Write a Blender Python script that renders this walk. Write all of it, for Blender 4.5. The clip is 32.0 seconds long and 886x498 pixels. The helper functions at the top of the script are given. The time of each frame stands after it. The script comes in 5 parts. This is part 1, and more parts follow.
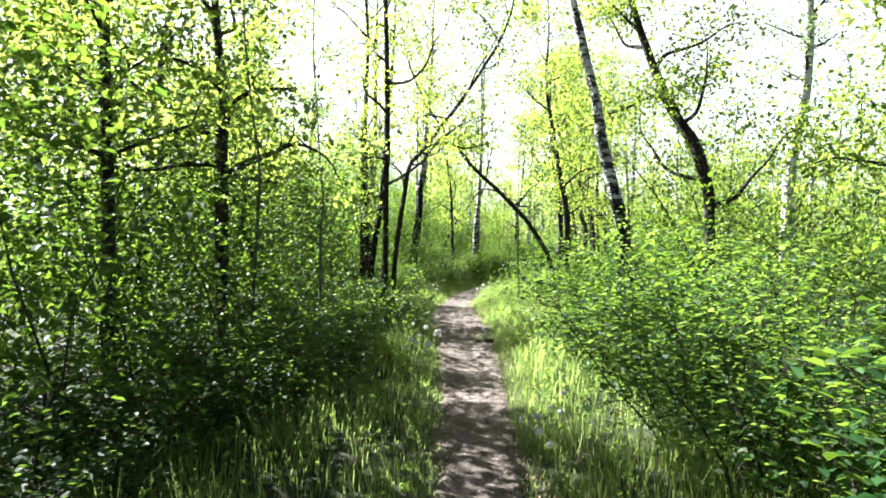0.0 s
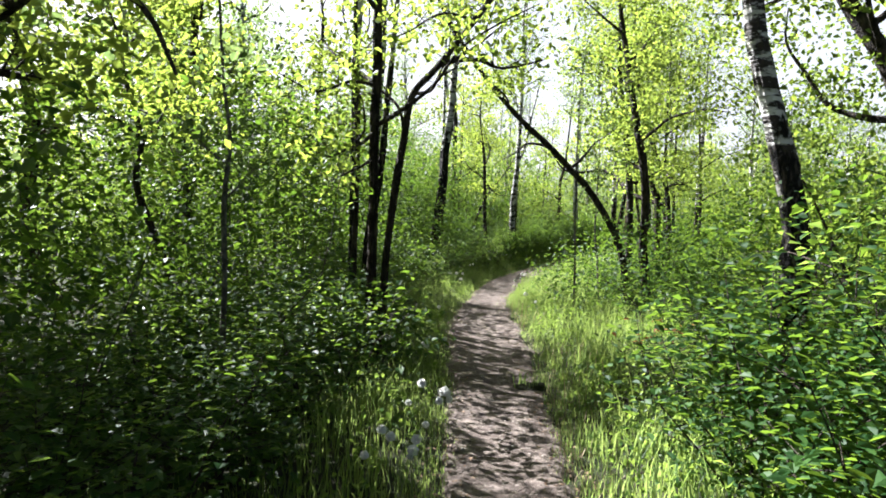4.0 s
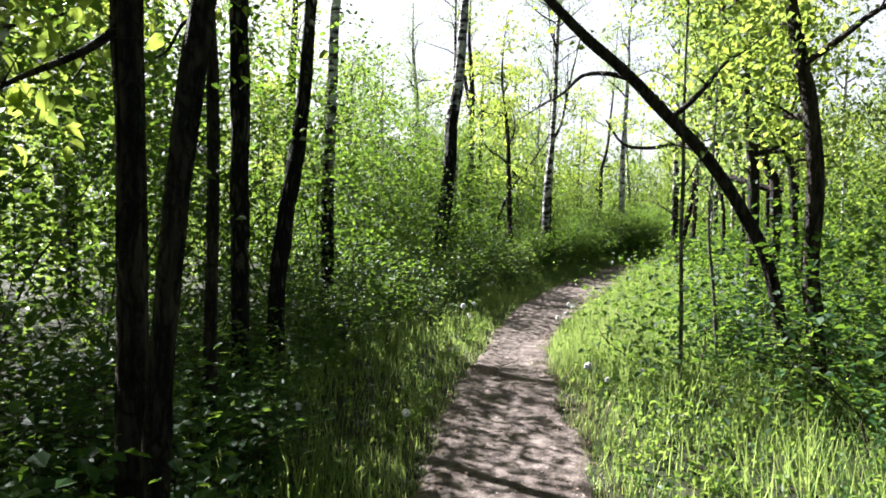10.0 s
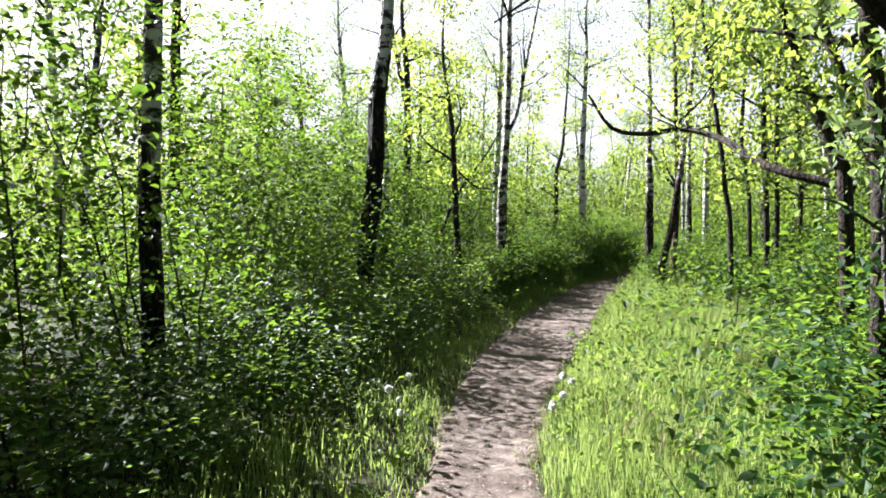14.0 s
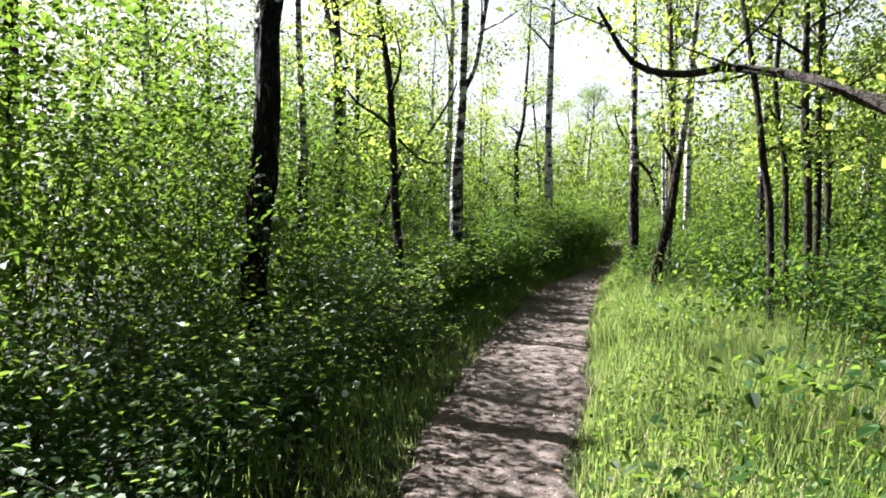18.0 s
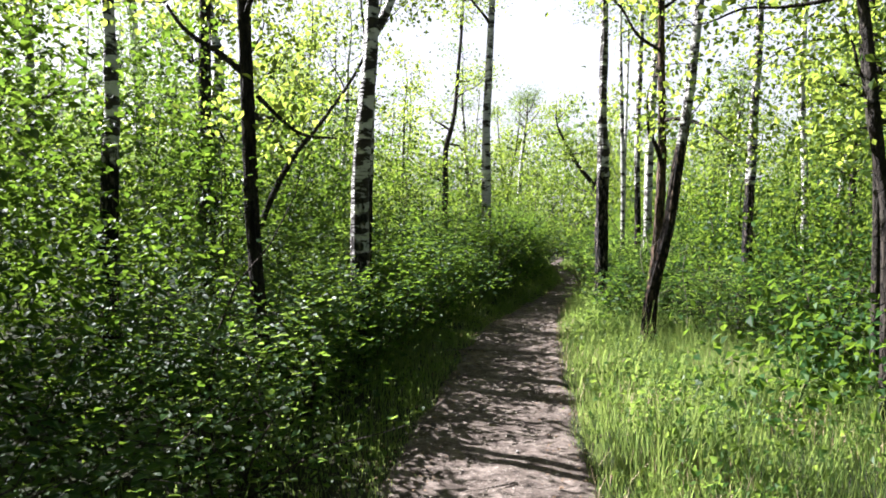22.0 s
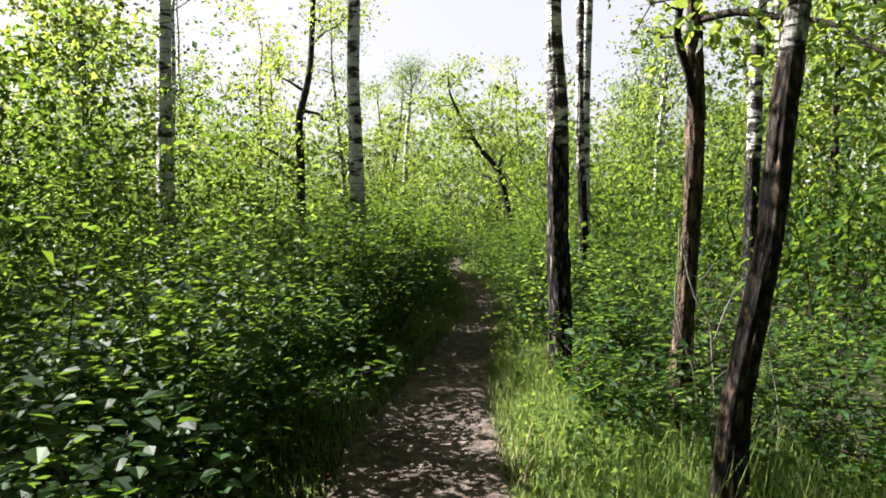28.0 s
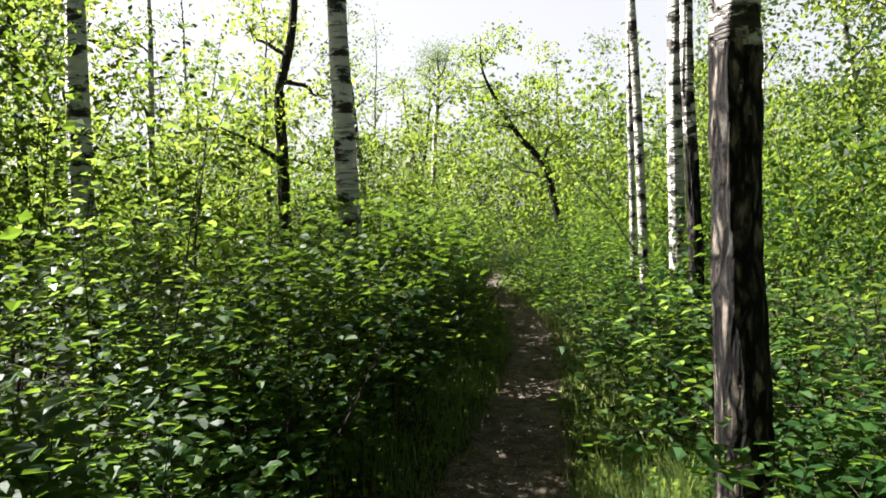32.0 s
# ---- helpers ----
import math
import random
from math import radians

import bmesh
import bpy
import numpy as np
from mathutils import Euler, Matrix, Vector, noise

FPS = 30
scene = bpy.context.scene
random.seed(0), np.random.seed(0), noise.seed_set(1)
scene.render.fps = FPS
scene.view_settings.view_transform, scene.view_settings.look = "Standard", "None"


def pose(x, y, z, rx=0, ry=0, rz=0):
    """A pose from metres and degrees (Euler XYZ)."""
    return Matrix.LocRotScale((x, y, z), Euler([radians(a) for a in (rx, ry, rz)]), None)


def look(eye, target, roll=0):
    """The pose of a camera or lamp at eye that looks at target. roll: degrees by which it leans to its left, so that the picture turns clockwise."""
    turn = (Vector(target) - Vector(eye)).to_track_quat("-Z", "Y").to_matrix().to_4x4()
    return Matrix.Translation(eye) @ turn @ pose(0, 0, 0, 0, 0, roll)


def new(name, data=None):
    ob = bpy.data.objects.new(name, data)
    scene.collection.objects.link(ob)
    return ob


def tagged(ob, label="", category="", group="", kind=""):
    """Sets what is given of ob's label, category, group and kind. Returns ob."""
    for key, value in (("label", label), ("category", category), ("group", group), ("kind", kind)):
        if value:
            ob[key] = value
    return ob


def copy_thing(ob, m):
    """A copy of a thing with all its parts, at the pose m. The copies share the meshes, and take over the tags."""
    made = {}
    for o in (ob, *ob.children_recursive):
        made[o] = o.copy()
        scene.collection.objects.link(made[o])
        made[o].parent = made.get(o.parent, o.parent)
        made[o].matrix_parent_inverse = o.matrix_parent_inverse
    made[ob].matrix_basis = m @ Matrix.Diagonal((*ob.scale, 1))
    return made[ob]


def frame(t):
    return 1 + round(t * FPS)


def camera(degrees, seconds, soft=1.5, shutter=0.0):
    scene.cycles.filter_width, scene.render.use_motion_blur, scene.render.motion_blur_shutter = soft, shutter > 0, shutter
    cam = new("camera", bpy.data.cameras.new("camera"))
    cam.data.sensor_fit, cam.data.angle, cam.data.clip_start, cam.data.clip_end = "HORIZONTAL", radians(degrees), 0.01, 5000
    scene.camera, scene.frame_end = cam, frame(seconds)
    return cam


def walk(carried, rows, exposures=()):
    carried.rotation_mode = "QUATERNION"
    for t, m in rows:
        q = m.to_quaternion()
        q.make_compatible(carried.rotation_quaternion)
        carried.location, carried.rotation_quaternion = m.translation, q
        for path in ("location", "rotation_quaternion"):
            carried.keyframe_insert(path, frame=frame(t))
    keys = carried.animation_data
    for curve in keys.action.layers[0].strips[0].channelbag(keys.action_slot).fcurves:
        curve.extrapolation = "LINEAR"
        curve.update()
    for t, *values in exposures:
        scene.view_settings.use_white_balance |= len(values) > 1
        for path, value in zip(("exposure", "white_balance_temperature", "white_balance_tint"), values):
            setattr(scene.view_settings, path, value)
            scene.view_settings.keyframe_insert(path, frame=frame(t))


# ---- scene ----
cam = camera(64.1, 32.0, soft=1.75)
PATH = [
    (0, (0.0, 0.0, 1.457), (0.04, 1.999, 1.433), 0.9),
    (0.5, (-0.08, 0.632, 1.539), (-0.019, 2.626, 1.404), 0.6),
    (1, (0.037, 1.187, 1.557), (0.032, 3.185, 1.478), -0.1),
    (1.5, (0.09, 1.756, 1.547), (0.067, 3.754, 1.454), 0.5),
    (2, (0.093, 2.287, 1.582), (0.114, 4.285, 1.496), -1.7),
    (2.5, (0.156, 2.867, 1.596), (0.12, 4.863, 1.471), -0.3),
    (4.5, (0.218, 4.558, 1.474), (0.166, 6.555, 1.37), 1.9),
    (5, (0.203, 4.92, 1.458), (0.214, 6.916, 1.336), -0.3),
    (5.5, (0.256, 5.336, 1.47), (0.196, 7.331, 1.351), 0.9),
    (6, (0.271, 5.753, 1.462), (0.27, 7.751, 1.385), 1.1),
    (6.5, (0.272, 6.159, 1.484), (0.32, 8.155, 1.367), -0.8),
    (7, (0.349, 6.562, 1.492), (0.326, 8.559, 1.386), 0.5),
    (7.5, (0.376, 6.963, 1.482), (0.38, 8.959, 1.363), 1.2),
    (8, (0.392, 7.376, 1.496), (0.453, 9.372, 1.383), -0.6),
    (8.5, (0.441, 7.833, 1.488), (0.405, 9.831, 1.408), 0.6),
    (9, (0.43, 8.288, 1.481), (0.356, 10.285, 1.387), 1.3),
    (9.5, (0.401, 8.726, 1.481), (0.331, 10.72, 1.345), 0.2),
    (10, (0.411, 9.158, 1.487), (0.278, 11.15, 1.37), 0.9),
    (10.5, (0.378, 9.569, 1.486), (0.269, 11.563, 1.374), 0.5),
    (11, (0.354, 9.995, 1.487), (0.286, 11.99, 1.367), -0.3),
    (11.5, (0.372, 10.441, 1.49), (0.268, 12.437, 1.408), 0.9),
    (12, (0.352, 10.888, 1.484), (0.398, 12.885, 1.398), -0.2),
    (12.5, (0.366, 11.325, 1.484), (0.377, 13.322, 1.368), -1.2),
    (13, (0.409, 11.688, 1.49), (0.382, 13.684, 1.368), 1.1),
    (13.5, (0.401, 12.101, 1.495), (0.452, 14.098, 1.408), -0.1),
    (14, (0.416, 12.467, 1.506), (0.444, 14.465, 1.419), -0.2),
    (14.5, (0.438, 12.786, 1.516), (0.424, 14.783, 1.404), 1.4),
    (15, (0.425, 13.131, 1.516), (0.523, 15.126, 1.415), -0.4),
    (15.5, (0.419, 13.497, 1.494), (0.521, 15.49, 1.364), -0.7),
    (17.5, (0.623, 15.091, 1.555), (0.685, 17.085, 1.406), 0.9),
    (18, (0.643, 15.521, 1.526), (0.811, 17.51, 1.391), -0.4),
    (18.5, (0.709, 15.966, 1.501), (0.88, 17.957, 1.401), -0.7),
    (19, (0.744, 16.402, 1.493), (0.956, 18.387, 1.367), 1.1),
    (19.5, (0.764, 16.817, 1.495), (1.128, 18.779, 1.351), -0.6),
    (20, (0.836, 17.28, 1.468), (1.156, 19.25, 1.327), 0.6),
    (20.5, (0.887, 17.696, 1.461), (1.27, 19.654, 1.321), 0.6),
    (21, (0.938, 18.093, 1.471), (1.395, 20.032, 1.296), -1.4),
    (21.5, (1.061, 18.517, 1.458), (1.422, 20.48, 1.331), -0.7),
    (22, (1.172, 18.943, 1.442), (1.555, 20.904, 1.346), 0.5),
    (22.5, (1.273, 19.365, 1.437), (1.754, 21.301, 1.308), -0.3),
    (23, (1.404, 19.776, 1.429), (1.867, 21.721, 1.355), -0.1),
    (23.5, (1.499, 20.18, 1.423), (2.002, 22.115, 1.359), 0.6),
    (24, (1.578, 20.562, 1.419), (2.149, 22.475, 1.306), -0.6),
    (24.5, (1.707, 20.958, 1.431), (2.269, 22.876, 1.372), 0.7),
    (25, (1.811, 21.343, 1.436), (2.429, 23.244, 1.371), 1.3),
    (25.5, (1.89, 21.717, 1.453), (2.573, 23.594, 1.343), 0.1),
    (26, (2.006, 22.059, 1.469), (2.604, 23.966, 1.405), 1.2),
    (26.5, (2.109, 22.413, 1.477), (2.776, 24.297, 1.396), 2.1),
    (28.5, (2.656, 23.721, 1.564), (3.335, 25.598, 1.434), -1.6),
    (29, (2.8, 24.06, 1.574), (3.427, 25.957, 1.48), -0.5),
    (29.5, (2.905, 24.378, 1.559), (3.545, 26.271, 1.483), 0.3),
    (30, (3.003, 24.673, 1.562), (3.704, 26.543, 1.446), -2.9),
    (30.5, (3.147, 25.024, 1.545), (3.822, 26.905, 1.474), -2.7),
    (31, (3.231, 25.364, 1.513), (3.92, 27.239, 1.418), -0.9),
    (31.5, (3.28, 25.683, 1.516), (3.991, 27.549, 1.4), -2.7),
    (32, (3.549, 26.242, 1.479), (4.145, 28.148, 1.373), -2.3),
]
walk(cam, [(t, look(eye, target, roll)) for t, eye, target, roll in PATH], [(0.0, 3.45, 5900, 11), (1.0, 2.8, 5900, 14), (2.0, 2.6, 5900, 14), (4.5, 2.84, 5900, 15), (7.5, 2.72, 5900, 16), (9.0, 2.78, 5900, 17), (13.0, 2.85, 5900, 17), (19.0, 2.76, 5900, 17), (23.0, 2.72, 6000, 17), (26.0, 2.56, 6200, 16), (29.0, 2.52, 6400, 14), (32.0, 2.56, 6400, 13)])

# ---- world and sun ----
SUN_EL, SUN_WAY = radians(40), Vector((-0.766, 0.643, 0))
world = bpy.data.worlds.new("sky")
scene.world = world
world.use_nodes = True
wn = world.node_tree
sky = wn.nodes.new("ShaderNodeTexSky")
sky.sky_type, sky.sun_disc = "NISHITA", False
sky.sun_elevation = SUN_EL
sky.sun_rotation = math.atan2(SUN_WAY.x, SUN_WAY.y)
sky.dust_density, sky.air_density, sky.ozone_density = 5.0, 0.7, 0.4
wn.nodes["Background"].inputs["Strength"].default_value = 0.0125
# bright summer haze that thickens towards the horizon and scatters most light on the sun's side
way = wn.nodes.new("ShaderNodeTexCoord")
split = wn.nodes.new("ShaderNodeSeparateXYZ")
wn.links.new(way.outputs["Generated"], split.inputs[0])
haze = wn.nodes.new("ShaderNodeValToRGB")
wn.links.new(split.outputs[2], haze.inputs[0])
while len(haze.color_ramp.elements) < 4:
    haze.color_ramp.elements.new(0.5)
for stop, (place, tone) in zip(haze.color_ramp.elements, ((0.0, 1.0), (0.28, 0.95), (0.46, 0.3), (0.64, 0.0))):
    stop.position, stop.color = place, (tone, tone, tone * 0.99, 1)
haze.color_ramp.interpolation = "EASE"
hazy = wn.nodes.new("ShaderNodeMix")
hazy.data_type, hazy.blend_type = "RGBA", "ADD"
hazy.inputs[0].default_value = 1.0
gain = wn.nodes.new("ShaderNodeMix")
gain.data_type, gain.blend_type = "RGBA", "MULTIPLY"
gain.inputs[0].default_value = 1.0
gain.inputs[7].default_value = (11.2, 11.1, 10.9, 1)
toward = wn.nodes.new("ShaderNodeVectorMath")
toward.operation = "DOT_PRODUCT"
wn.links.new(way.outputs["Generated"], toward.inputs[0])
toward.inputs[1].default_value = SUN_WAY
scatter = wn.nodes.new("ShaderNodeMapRange")
scatter.interpolation_type = "SMOOTHSTEP"
for key, value in (("From Min", -1.0), ("From Max", -0.25), ("To Min", 0.22), ("To Max", 1.0)):
    scatter.inputs[key].default_value = value
wn.links.new(toward.outputs["Value"], scatter.inputs["Value"])
spread = wn.nodes.new("ShaderNodeVectorMath")
spread.operation = "SCALE"
wn.links.new(haze.outputs[0], spread.inputs[0])
wn.links.new(scatter.outputs[0], spread.inputs["Scale"])
wn.links.new(spread.outputs[0], gain.inputs[6])
wn.links.new(sky.outputs[0], hazy.inputs[6])
wn.links.new(gain.outputs[2], hazy.inputs[7])
wn.links.new(hazy.outputs[2], wn.nodes["Background"].inputs["Color"])
sun = new("sun", bpy.data.lights.new("sun", "SUN"))
sun.data.energy, sun.data.angle, sun.data.color = 5.0, radians(0.53), (1.0, 0.96, 0.89)
sun.matrix_world = look(SUN_WAY * math.cos(SUN_EL) * 50 + Vector((0, 0, math.sin(SUN_EL) * 50)), (0, 0, 0))


# ---- materials ----
class Nodes:
    def __init__(self, name):
        self.mat = bpy.data.materials.new(name)
        self.mat.use_nodes = True
        self.t = self.mat.node_tree
        self.bsdf = self.t.nodes["Principled BSDF"]
        self.out = self.t.nodes["Material Output"]

    def add(self, kind, inputs=None, **props):
        n = self.t.nodes.new("ShaderNode" + kind)
        for key, value in props.items():
            setattr(n, key, value)
        for key, value in (inputs or {}).items():
            self.put(n, key, value)
        return n

    def put(self, n, key, value):
        if isinstance(value, bpy.types.NodeSocket):
            self.t.links.new(value, n.inputs[key])
        else:
            n.inputs[key].default_value = value

    def coords(self, scale=(1, 1, 1), which="Object"):
        c = self.add("TexCoord")
        return self.add("Mapping", {"Vector": c.outputs[which], "Scale": scale}).outputs[0]

    def noise(self, vec, scale, detail=4.0, rough=0.55):
        return self.add("TexNoise", {"Vector": vec, "Scale": scale, "Detail": detail, "Roughness": rough}).outputs["Fac"]

    def ramp(self, fac, *stops):
        r = self.add("ValToRGB", {"Fac": fac})
        while len(r.color_ramp.elements) < len(stops):
            r.color_ramp.elements.new(0.5)
        for e, (p, c) in zip(r.color_ramp.elements, stops):
            e.position, e.color = p, (*c, 1) if len(c) == 3 else c
        return r.outputs["Color"]

    def math(self, op, a, b):
        n = self.add("Math", operation=op)
        self.put(n, 0, a), self.put(n, 1, b)
        return n.outputs[0]

    def mix(self, fac, a, b, blend="MIX"):
        n = self.add("Mix", data_type="RGBA", blend_type=blend)
        self.put(n, 0, fac), self.put(n, 6, a), self.put(n, 7, b)
        return n.outputs[2]

    def bump(self, height, strength, distance):
        b = self.add("Bump", {"Height": height, "Strength": strength, "Distance": distance})
        self.t.links.new(b.outputs[0], self.bsdf.inputs["Normal"])
        return b.outputs[0]


def leaf_material(name, dark, mid, light, glow, through_part=0.45, rough=0.5):
    m = Nodes(name)
    island = m.add("NewGeometry").outputs["Random Per Island"]
    whole = m.add("ObjectInfo").outputs["Random"]
    tone = m.math("ADD", m.math("MULTIPLY", island, 0.75), m.math("MULTIPLY", whole, 0.25))
    col = m.ramp(tone, (0.05, dark), (0.5, mid), (0.95, light))
    m.put(m.bsdf, "Base Color", col)
    m.put(m.bsdf, "Roughness", rough)
    m.put(m.bsdf, "Specular IOR Level", 0.10)
    glowing = m.mix(tone, (glow[0] * 0.5, glow[1] * 0.62, glow[2] * 0.7, 1), (*[g * 1.1 for g in glow], 1))
    back = m.add("BsdfTranslucent", {"Color": glowing})
    both = m.add("MixShader", {0: through_part, 1: m.bsdf.outputs[0], 2: back.outputs[0]})
    m.t.links.new(both.outputs[0], m.out.inputs["Surface"])
    return m.mat


OAK_LEAF = leaf_material("oak_leaf", (0.016, 0.038, 0.008), (0.034, 0.070, 0.013), (0.070, 0.110, 0.024), (0.37, 0.45, 0.06), 0.52, 0.42)
ASPEN_LEAF = leaf_material("aspen_leaf", (0.015, 0.031, 0.013), (0.030, 0.054, 0.022), (0.052, 0.080, 0.034), (0.24, 0.32, 0.085), 0.47, 0.42)
SHRUB_LEAF = leaf_material("shrub_leaf", (0.005, 0.019, 0.004), (0.013, 0.042, 0.009), (0.034, 0.076, 0.016), (0.215, 0.335, 0.028), 0.33, 0.52)
HERB_LEAF = leaf_material("herb_leaf", (0.010, 0.032, 0.007), (0.022, 0.058, 0.013), (0.054, 0.094, 0.026), (0.30, 0.41, 0.06), 0.42, 0.42)
UNDER_LEAF = leaf_material("understorey_leaf", (0.008, 0.024, 0.005), (0.020, 0.050, 0.010), (0.050, 0.088, 0.020), (0.27, 0.36, 0.04), 0.42, 0.42)
RED_LEAF = leaf_material("reddish_leaf", (0.07, 0.03, 0.012), (0.13, 0.055, 0.02), (0.2, 0.1, 0.035), (0.42, 0.2, 0.06), 0.4, 0.5)
GRASS = leaf_material("grass_blade", (0.011, 0.036, 0.008), (0.025, 0.064, 0.015), (0.080, 0.110, 0.042), (0.38, 0.47, 0.11), 0.5, 0.5)


def bark_material(name, low, high, furrow=(22, 22, 4.5), moss=0.0):
    m = Nodes(name)
    v = m.coords(furrow)
    n1 = m.noise(v, 1.0, 6, 0.65)
    big = m.noise(m.coords((2.2, 2.2, 1.1)), 1.0, 3)
    col = m.ramp(n1, (0.40, low), (0.50, [0.45 * (a + b) for a, b in zip(low, high)]), (0.60, high))
    col = m.mix(m.math("MULTIPLY", big, 0.35), col, (0.032, 0.025, 0.018, 1))
    bent = m.add("VectorMath", {0: m.coords([f * 0.75 for f in furrow]), 1: m.add("VectorMath", {0: m.add("TexNoise", {"Vector": m.coords((9, 9, 7)), "Scale": 1.0, "Detail": 5.0}).outputs["Color"], 1: (2.4, 2.4, 2.4)}, operation="MULTIPLY").outputs[0]}, operation="ADD").outputs[0]
    plates = m.add("TexVoronoi", {"Vector": bent, "Scale": 1.0}, feature="DISTANCE_TO_EDGE").outputs[0]
    crack = m.ramp(plates, (0.0, (0, 0, 0)), (0.11, (1, 1, 1)))
    col = m.mix(crack, m.mix(0.5, col, (*low, 1)), col)
    if moss:
        spot = m.ramp(m.noise(m.coords((5, 5, 5)), 1.0, 5), (0.55, (0, 0, 0)), (0.65, (1, 1, 1)))
        col = m.mix(m.math("MULTIPLY", spot, moss), col, (0.16, 0.17, 0.12, 1))
    m.put(m.bsdf, "Base Color", col)
    m.put(m.bsdf, "Roughness", 0.9)
    m.put(m.bsdf, "Specular IOR Level", 0.2)
    m.bump(m.mix(0.5, n1, crack), 1.0, 0.06)
    return m.mat


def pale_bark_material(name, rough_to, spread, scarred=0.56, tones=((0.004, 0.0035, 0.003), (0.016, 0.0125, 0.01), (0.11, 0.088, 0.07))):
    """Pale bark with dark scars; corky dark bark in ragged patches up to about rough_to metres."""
    m = Nodes(name)
    warp = m.noise(m.coords((6, 6, 6)), 1.0, 3)
    dash = m.noise(m.coords((4.5, 4.5, 42)), 1.0, 3, 0.5)
    scar = m.noise(m.coords((4.0, 4.0, 11.5)), 1.0, 5, 0.64)
    tint = m.noise(m.coords((1.5, 1.5, 1.0)), 1.0, 3)
    pale = m.ramp(tint, (0.3, (0.38, 0.37, 0.335)), (0.6, (0.58, 0.57, 0.53)), (0.8, (0.70, 0.69, 0.65)))
    dark = (0.028, 0.022, 0.017, 1)
    dashes = m.ramp(dash, (0.60, (0, 0, 0)), (0.66, (1, 1, 1)))
    scars = m.ramp(m.math("ADD", scar, m.math("MULTIPLY", m.math("SUBTRACT", warp, 0.5), 0.12)), (scarred, (0, 0, 0)), (scarred + 0.035, (1, 1, 1)))
    marks = m.math("MAXIMUM", m.math("MULTIPLY", dashes, 0.7), scars)
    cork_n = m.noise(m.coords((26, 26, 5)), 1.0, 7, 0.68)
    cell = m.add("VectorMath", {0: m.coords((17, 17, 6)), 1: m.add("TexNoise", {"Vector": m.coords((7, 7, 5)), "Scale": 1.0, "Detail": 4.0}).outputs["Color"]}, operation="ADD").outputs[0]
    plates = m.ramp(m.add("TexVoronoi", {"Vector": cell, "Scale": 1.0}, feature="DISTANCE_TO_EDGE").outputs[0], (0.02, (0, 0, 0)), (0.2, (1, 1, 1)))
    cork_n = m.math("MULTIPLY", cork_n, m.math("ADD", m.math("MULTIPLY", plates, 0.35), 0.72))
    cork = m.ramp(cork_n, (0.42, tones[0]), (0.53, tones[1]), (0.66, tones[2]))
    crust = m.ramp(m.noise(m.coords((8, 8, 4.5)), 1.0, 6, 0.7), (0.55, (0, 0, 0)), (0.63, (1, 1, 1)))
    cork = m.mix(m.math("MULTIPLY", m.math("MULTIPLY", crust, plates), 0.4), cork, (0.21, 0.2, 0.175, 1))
    col = m.mix(marks, pale, dark)
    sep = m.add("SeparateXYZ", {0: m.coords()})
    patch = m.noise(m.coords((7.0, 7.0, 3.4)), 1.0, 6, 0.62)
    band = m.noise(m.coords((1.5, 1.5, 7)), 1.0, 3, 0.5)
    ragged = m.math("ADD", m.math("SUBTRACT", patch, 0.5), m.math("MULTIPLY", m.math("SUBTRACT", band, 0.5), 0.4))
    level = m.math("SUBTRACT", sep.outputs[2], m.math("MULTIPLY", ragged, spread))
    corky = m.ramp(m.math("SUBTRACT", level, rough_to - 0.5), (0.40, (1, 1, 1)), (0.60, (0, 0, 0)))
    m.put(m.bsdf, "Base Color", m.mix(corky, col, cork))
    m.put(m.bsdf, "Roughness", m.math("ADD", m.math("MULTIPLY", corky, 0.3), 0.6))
    m.put(m.bsdf, "Specular IOR Level", 0.25)
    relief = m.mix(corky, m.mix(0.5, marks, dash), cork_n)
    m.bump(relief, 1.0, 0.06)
    return m.mat


OAK_BARK = bark_material("oak_bark", (0.005, 0.004, 0.003), (0.062, 0.047, 0.036), moss=0.12)
FLAKY_BARK = bark_material("flaky_bark", (0.012, 0.008, 0.006), (0.17, 0.115, 0.078), (26, 26, 6.5), moss=0.1)
POLE_BARK = bark_material("dark_bark", (0.008, 0.006, 0.005), (0.05, 0.041, 0.032), (30, 30, 8), moss=0.14)
SAP_BARK = bark_material("sapling_bark", (0.06, 0.056, 0.05), (0.18, 0.17, 0.15), (30, 30, 12))
TWIG_BARK = bark_material("twig_bark", (0.02, 0.015, 0.011), (0.085, 0.066, 0.05), (40, 40, 20))
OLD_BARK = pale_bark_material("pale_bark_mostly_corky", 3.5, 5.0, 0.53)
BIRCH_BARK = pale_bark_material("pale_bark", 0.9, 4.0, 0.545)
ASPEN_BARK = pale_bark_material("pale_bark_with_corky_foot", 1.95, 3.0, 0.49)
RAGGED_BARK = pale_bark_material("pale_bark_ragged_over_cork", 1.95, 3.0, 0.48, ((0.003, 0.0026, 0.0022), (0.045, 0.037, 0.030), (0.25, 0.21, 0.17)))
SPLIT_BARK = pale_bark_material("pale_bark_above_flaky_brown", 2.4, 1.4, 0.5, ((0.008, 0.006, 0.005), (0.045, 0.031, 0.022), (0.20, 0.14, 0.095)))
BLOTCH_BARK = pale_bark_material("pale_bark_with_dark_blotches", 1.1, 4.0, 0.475)


